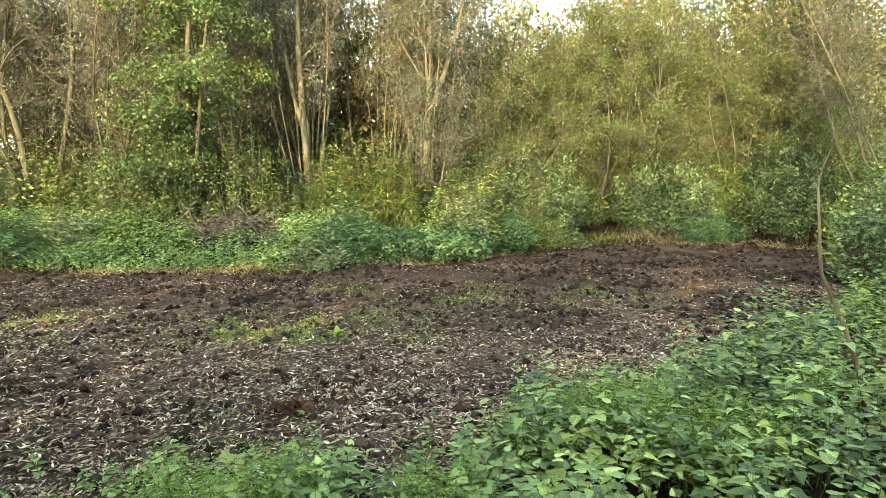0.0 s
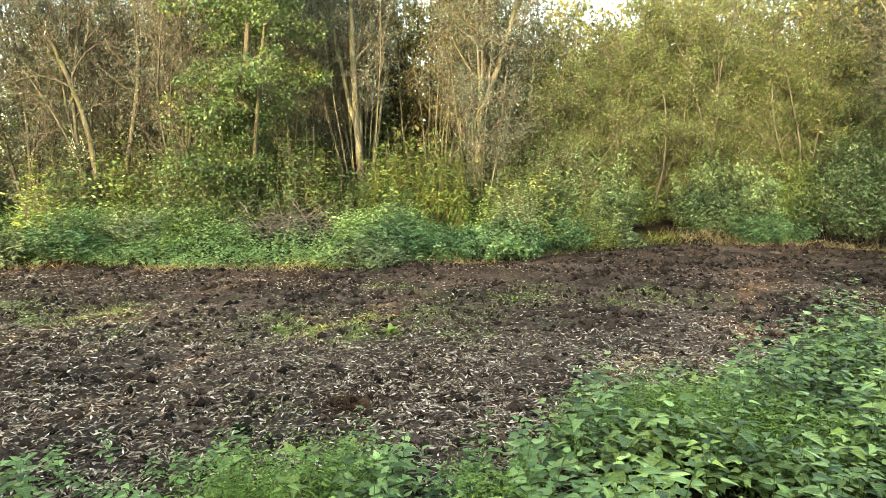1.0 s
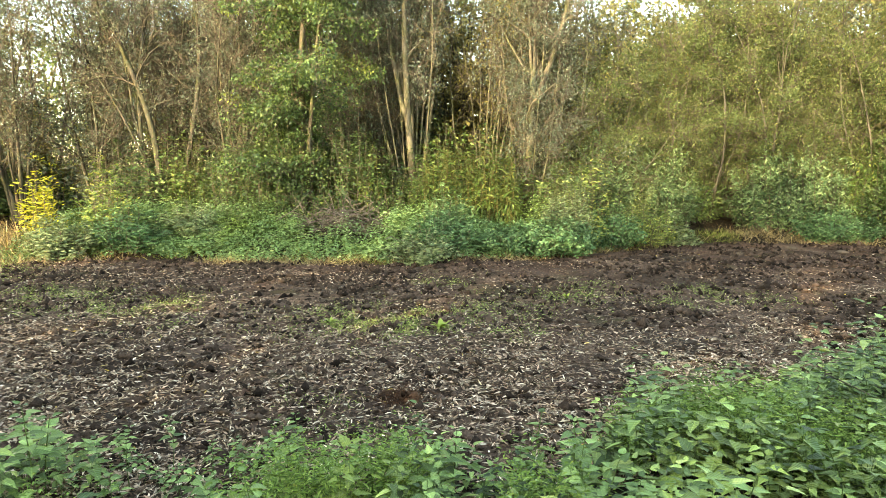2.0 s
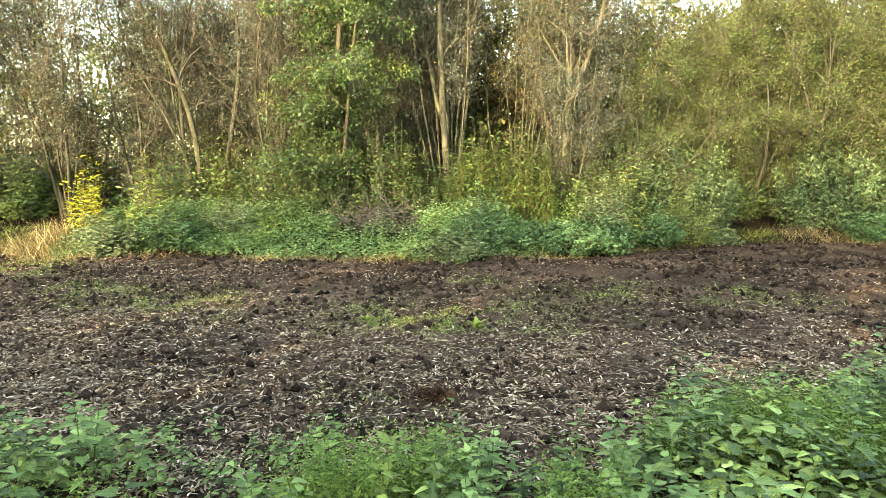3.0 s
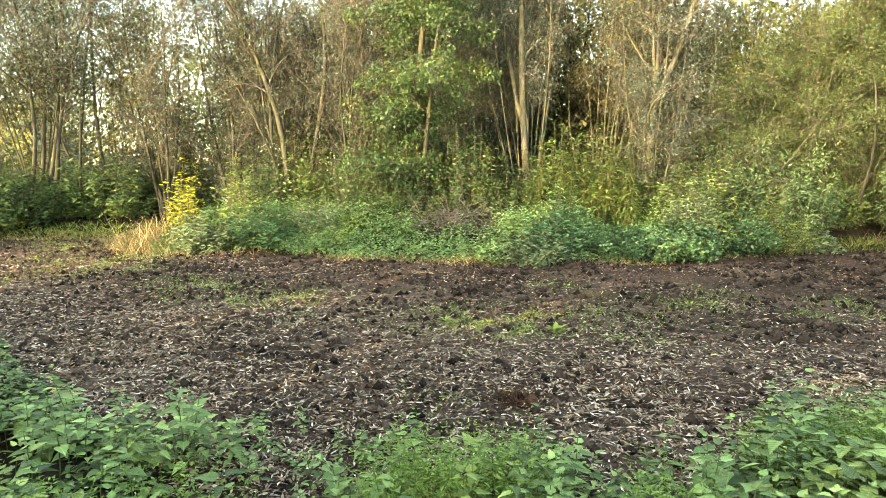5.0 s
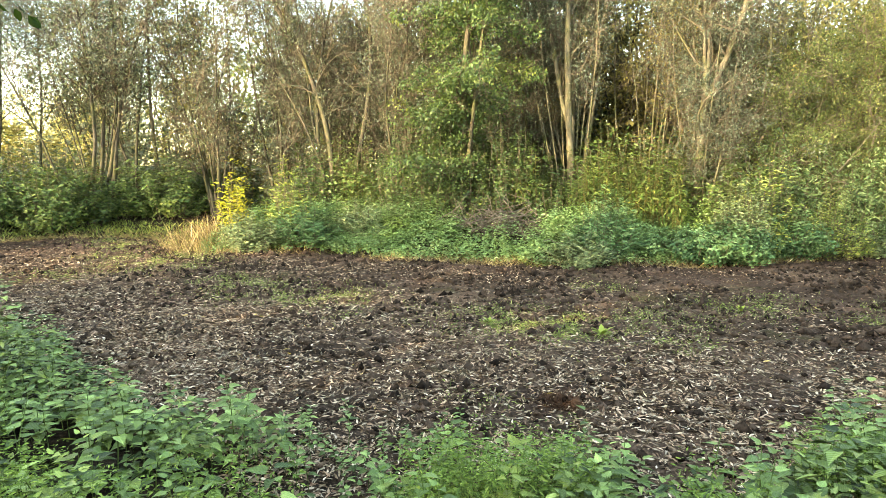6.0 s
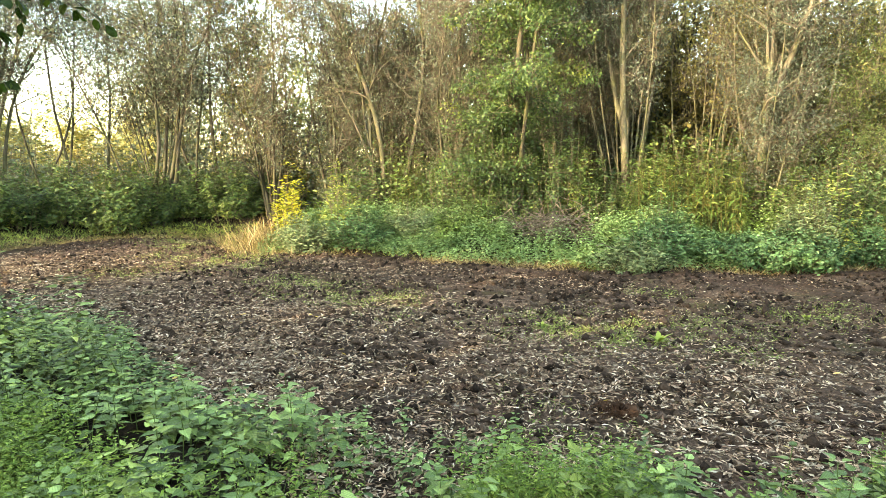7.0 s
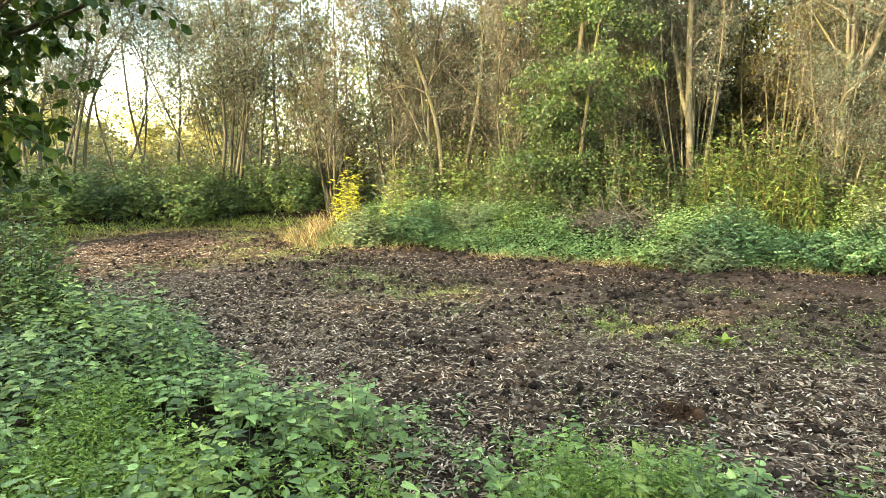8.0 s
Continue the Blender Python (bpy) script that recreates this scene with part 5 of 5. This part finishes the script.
x, y, s = bank_spots(R, 14500, 0.02, 2.6, 60, -0.6)
hollow = 0.7 * vnoise(x, y, 1.5, 65) + 0.6 * vnoise(x, y, 3.6, 66)
keep = (herb_share(x, y) < 0.4 + 0.35 * R.random(len(x))) & (hollow > -0.92 + 0.2 * R.random(len(x)))
hollow = hollow[keep]
x, y, s = x[keep], y[keep], s[keep]
hh = (0.2 + 0.28 * smooth01(s / 0.6)) * R.uniform(0.45, 1.25, len(x)) * np.where(x > 3.0, 0.75, 1.0) * np.where(np.hypot(x - 2.6, y - 2.8) < 0.42, 0.5, 1.0) * (1 + 1.0 * np.clip(hollow, -0.6, 0.5)) * np.where((x > -1.3) & (x < 0.3), 0.75, 1.0)
close = np.hypot(x, y + 0.4) < 2.8
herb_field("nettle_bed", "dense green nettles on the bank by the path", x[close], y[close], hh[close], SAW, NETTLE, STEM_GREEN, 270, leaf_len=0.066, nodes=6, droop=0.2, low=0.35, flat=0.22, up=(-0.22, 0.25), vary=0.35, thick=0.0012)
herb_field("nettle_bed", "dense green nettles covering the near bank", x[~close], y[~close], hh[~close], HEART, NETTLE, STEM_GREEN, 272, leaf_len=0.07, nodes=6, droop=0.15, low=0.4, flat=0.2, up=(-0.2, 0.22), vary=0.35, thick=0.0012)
x, y, s = bank_spots(R, 80000, 0.0, 2.2, 62, -2.0)
keep = (herb_share(x, y) > 0.38 + 0.3 * R.random(len(x))) & (np.hypot(x, y + 0.4) < 4.5)
x, y = x[keep], y[keep]
herb_field("small_herbs", "fine light green whorled herbs among the nettles", x, y, R.uniform(0.2, 0.46, len(x)), SLIM, CHICKWEED, STEM_GREEN, 271, leaf_len=0.038, nodes=7, category="herbs", pair=5, lean=0.25, thick=0.0012)


# single nettles that stand out, each with its leaves
def nettle(seed, height):
    rng = np.random.default_rng(seed)
    root = thing("nettle", (0, -3, 0), "tall nettle with toothed green leaves in pairs", "nettle", "nettles that stand out")
    pts = np.array([(0, 0, -0.02), (0.01, 0.005, height * 0.5), (rng.normal(0, 0.03), rng.normal(0, 0.03), height)])
    mesh_ob("stem", *tube(pts, [0.0045, 0.0035, 0.002], 5), STEM_GREEN, root)
    k = 0
    for lev in np.linspace(0.52, 1.0, 5):
        for side in (0, 1):
            az = k * 1.57 + side * math.pi + rng.normal(0, 0.2)
            size = 0.098 * (1.1 - 0.6 * lev ** 4) * rng.uniform(0.85, 1.15)
            p, _ = along(pts, np.array([lev]))
            leaf = new("leaf", LEAF_MESH)
            leaf.parent = root
            d = Vector((math.cos(az), math.sin(az), 0.2 - 0.5 * (1 - lev) if lev < 0.97 else 0.45))
            yv = d.normalized()
            xv = yv.cross(Vector((0, 0, 1))).normalized()
            m3 = Matrix((xv, yv, xv.cross(yv))).transposed().to_4x4()
            leaf.matrix_local = Matrix.Translation(Vector(p[0]) + yv * 0.018) @ m3 @ Matrix.Diagonal((size, size, size, 1))
        k += 1
    return root


holder = mesh_ob("leaf_shape", TOOTHED[0], TOOTHED[1], NETTLE_LEAF, leaf_at=TOOTHED[0])
LEAF_MESH = holder.data
bpy.data.objects.remove(holder)
kinds = [nettle(280 + n, h) for n, h in enumerate((0.38, 0.46, 0.52, 0.42, 0.34))]
x, y, s = bank_spots(R, 2600, 0.05, 1.8, 62, -0.3)
near = np.argsort(np.hypot(x, y + 0.4))[:170]
for n, i in enumerate(near):
    k = R.uniform(0.85, 1.15) * (0.75 if -1.3 < x[i] < 0.3 else 1.0)
    m = Matrix.LocRotScale((x[i], y[i], float(ground_z(x[i], y[i]))), Euler((R.normal(0, 0.08), R.normal(0, 0.08), R.uniform(0, 6.28))), (k, k, k))
    if n < len(kinds):
        kinds[n].matrix_basis = m
    else:
        copy_thing(kinds[n % len(kinds)], Matrix.LocRotScale((x[i], y[i], float(ground_z(x[i], y[i]))), Euler((R.normal(0, 0.08), R.normal(0, 0.08), R.uniform(0, 6.28))), None))

# dry stalks fallen among the nettles
x, y = R.normal(3.75, 0.22, 260), R.normal(4.35, 0.14, 260)
blades("straw_clump", "flattened dry stalks among the nettles", x, y, R.uniform(0.2, 0.45, 260), STRAW, 500, 0.7, 2.2, "straw")
for n, (p0, p1) in enumerate([((2.45, 3.6, 0.45), (2.75, 3.75, 0.68)), ((2.02, 2.15, 0.42), (2.1, 2.05, 0.36)), ((1.7, 3.1, 0.55), (2.1, 2.95, 0.38))]):
    e = np.array(p1) - np.array(p0)
    z = float(ground_z(p0[0], p0[1]))
    st = thing("dead_stalk", (p0[0], p0[1], z), "thin pale dead stalk leaning in the nettles", "stalk", "dead stalks")
    mesh_ob("stalk", *tube(np.array([(-e[0] * 0.4, -e[1] * 0.4, -0.02), (0, 0, p0[2] - z), (e[0], e[1], p1[2] - z)]), [0.007, 0.006, 0.004], 6), DEADWOOD, st)

# sparse low nettles where the mud comes up to the path
gx, gy = R.uniform(-2.5, -0.2, 120), R.uniform(1.85, 2.75, 120)
for n in range(120):
    if off_mud(gx[n], gy[n]) > 0.2 or vnoise(gx[n], gy[n], 2.2, 64) < -0.1:
        continue
    k = R.uniform(0.4, 0.75)
    copy_thing(kinds[n % len(kinds)], Matrix.LocRotScale((gx[n], gy[n], float(ground_z(gx[n], gy[n]))), Euler((R.normal(0, 0.12), R.normal(0, 0.12), R.uniform(0, 6.28))), (k, k, k)))
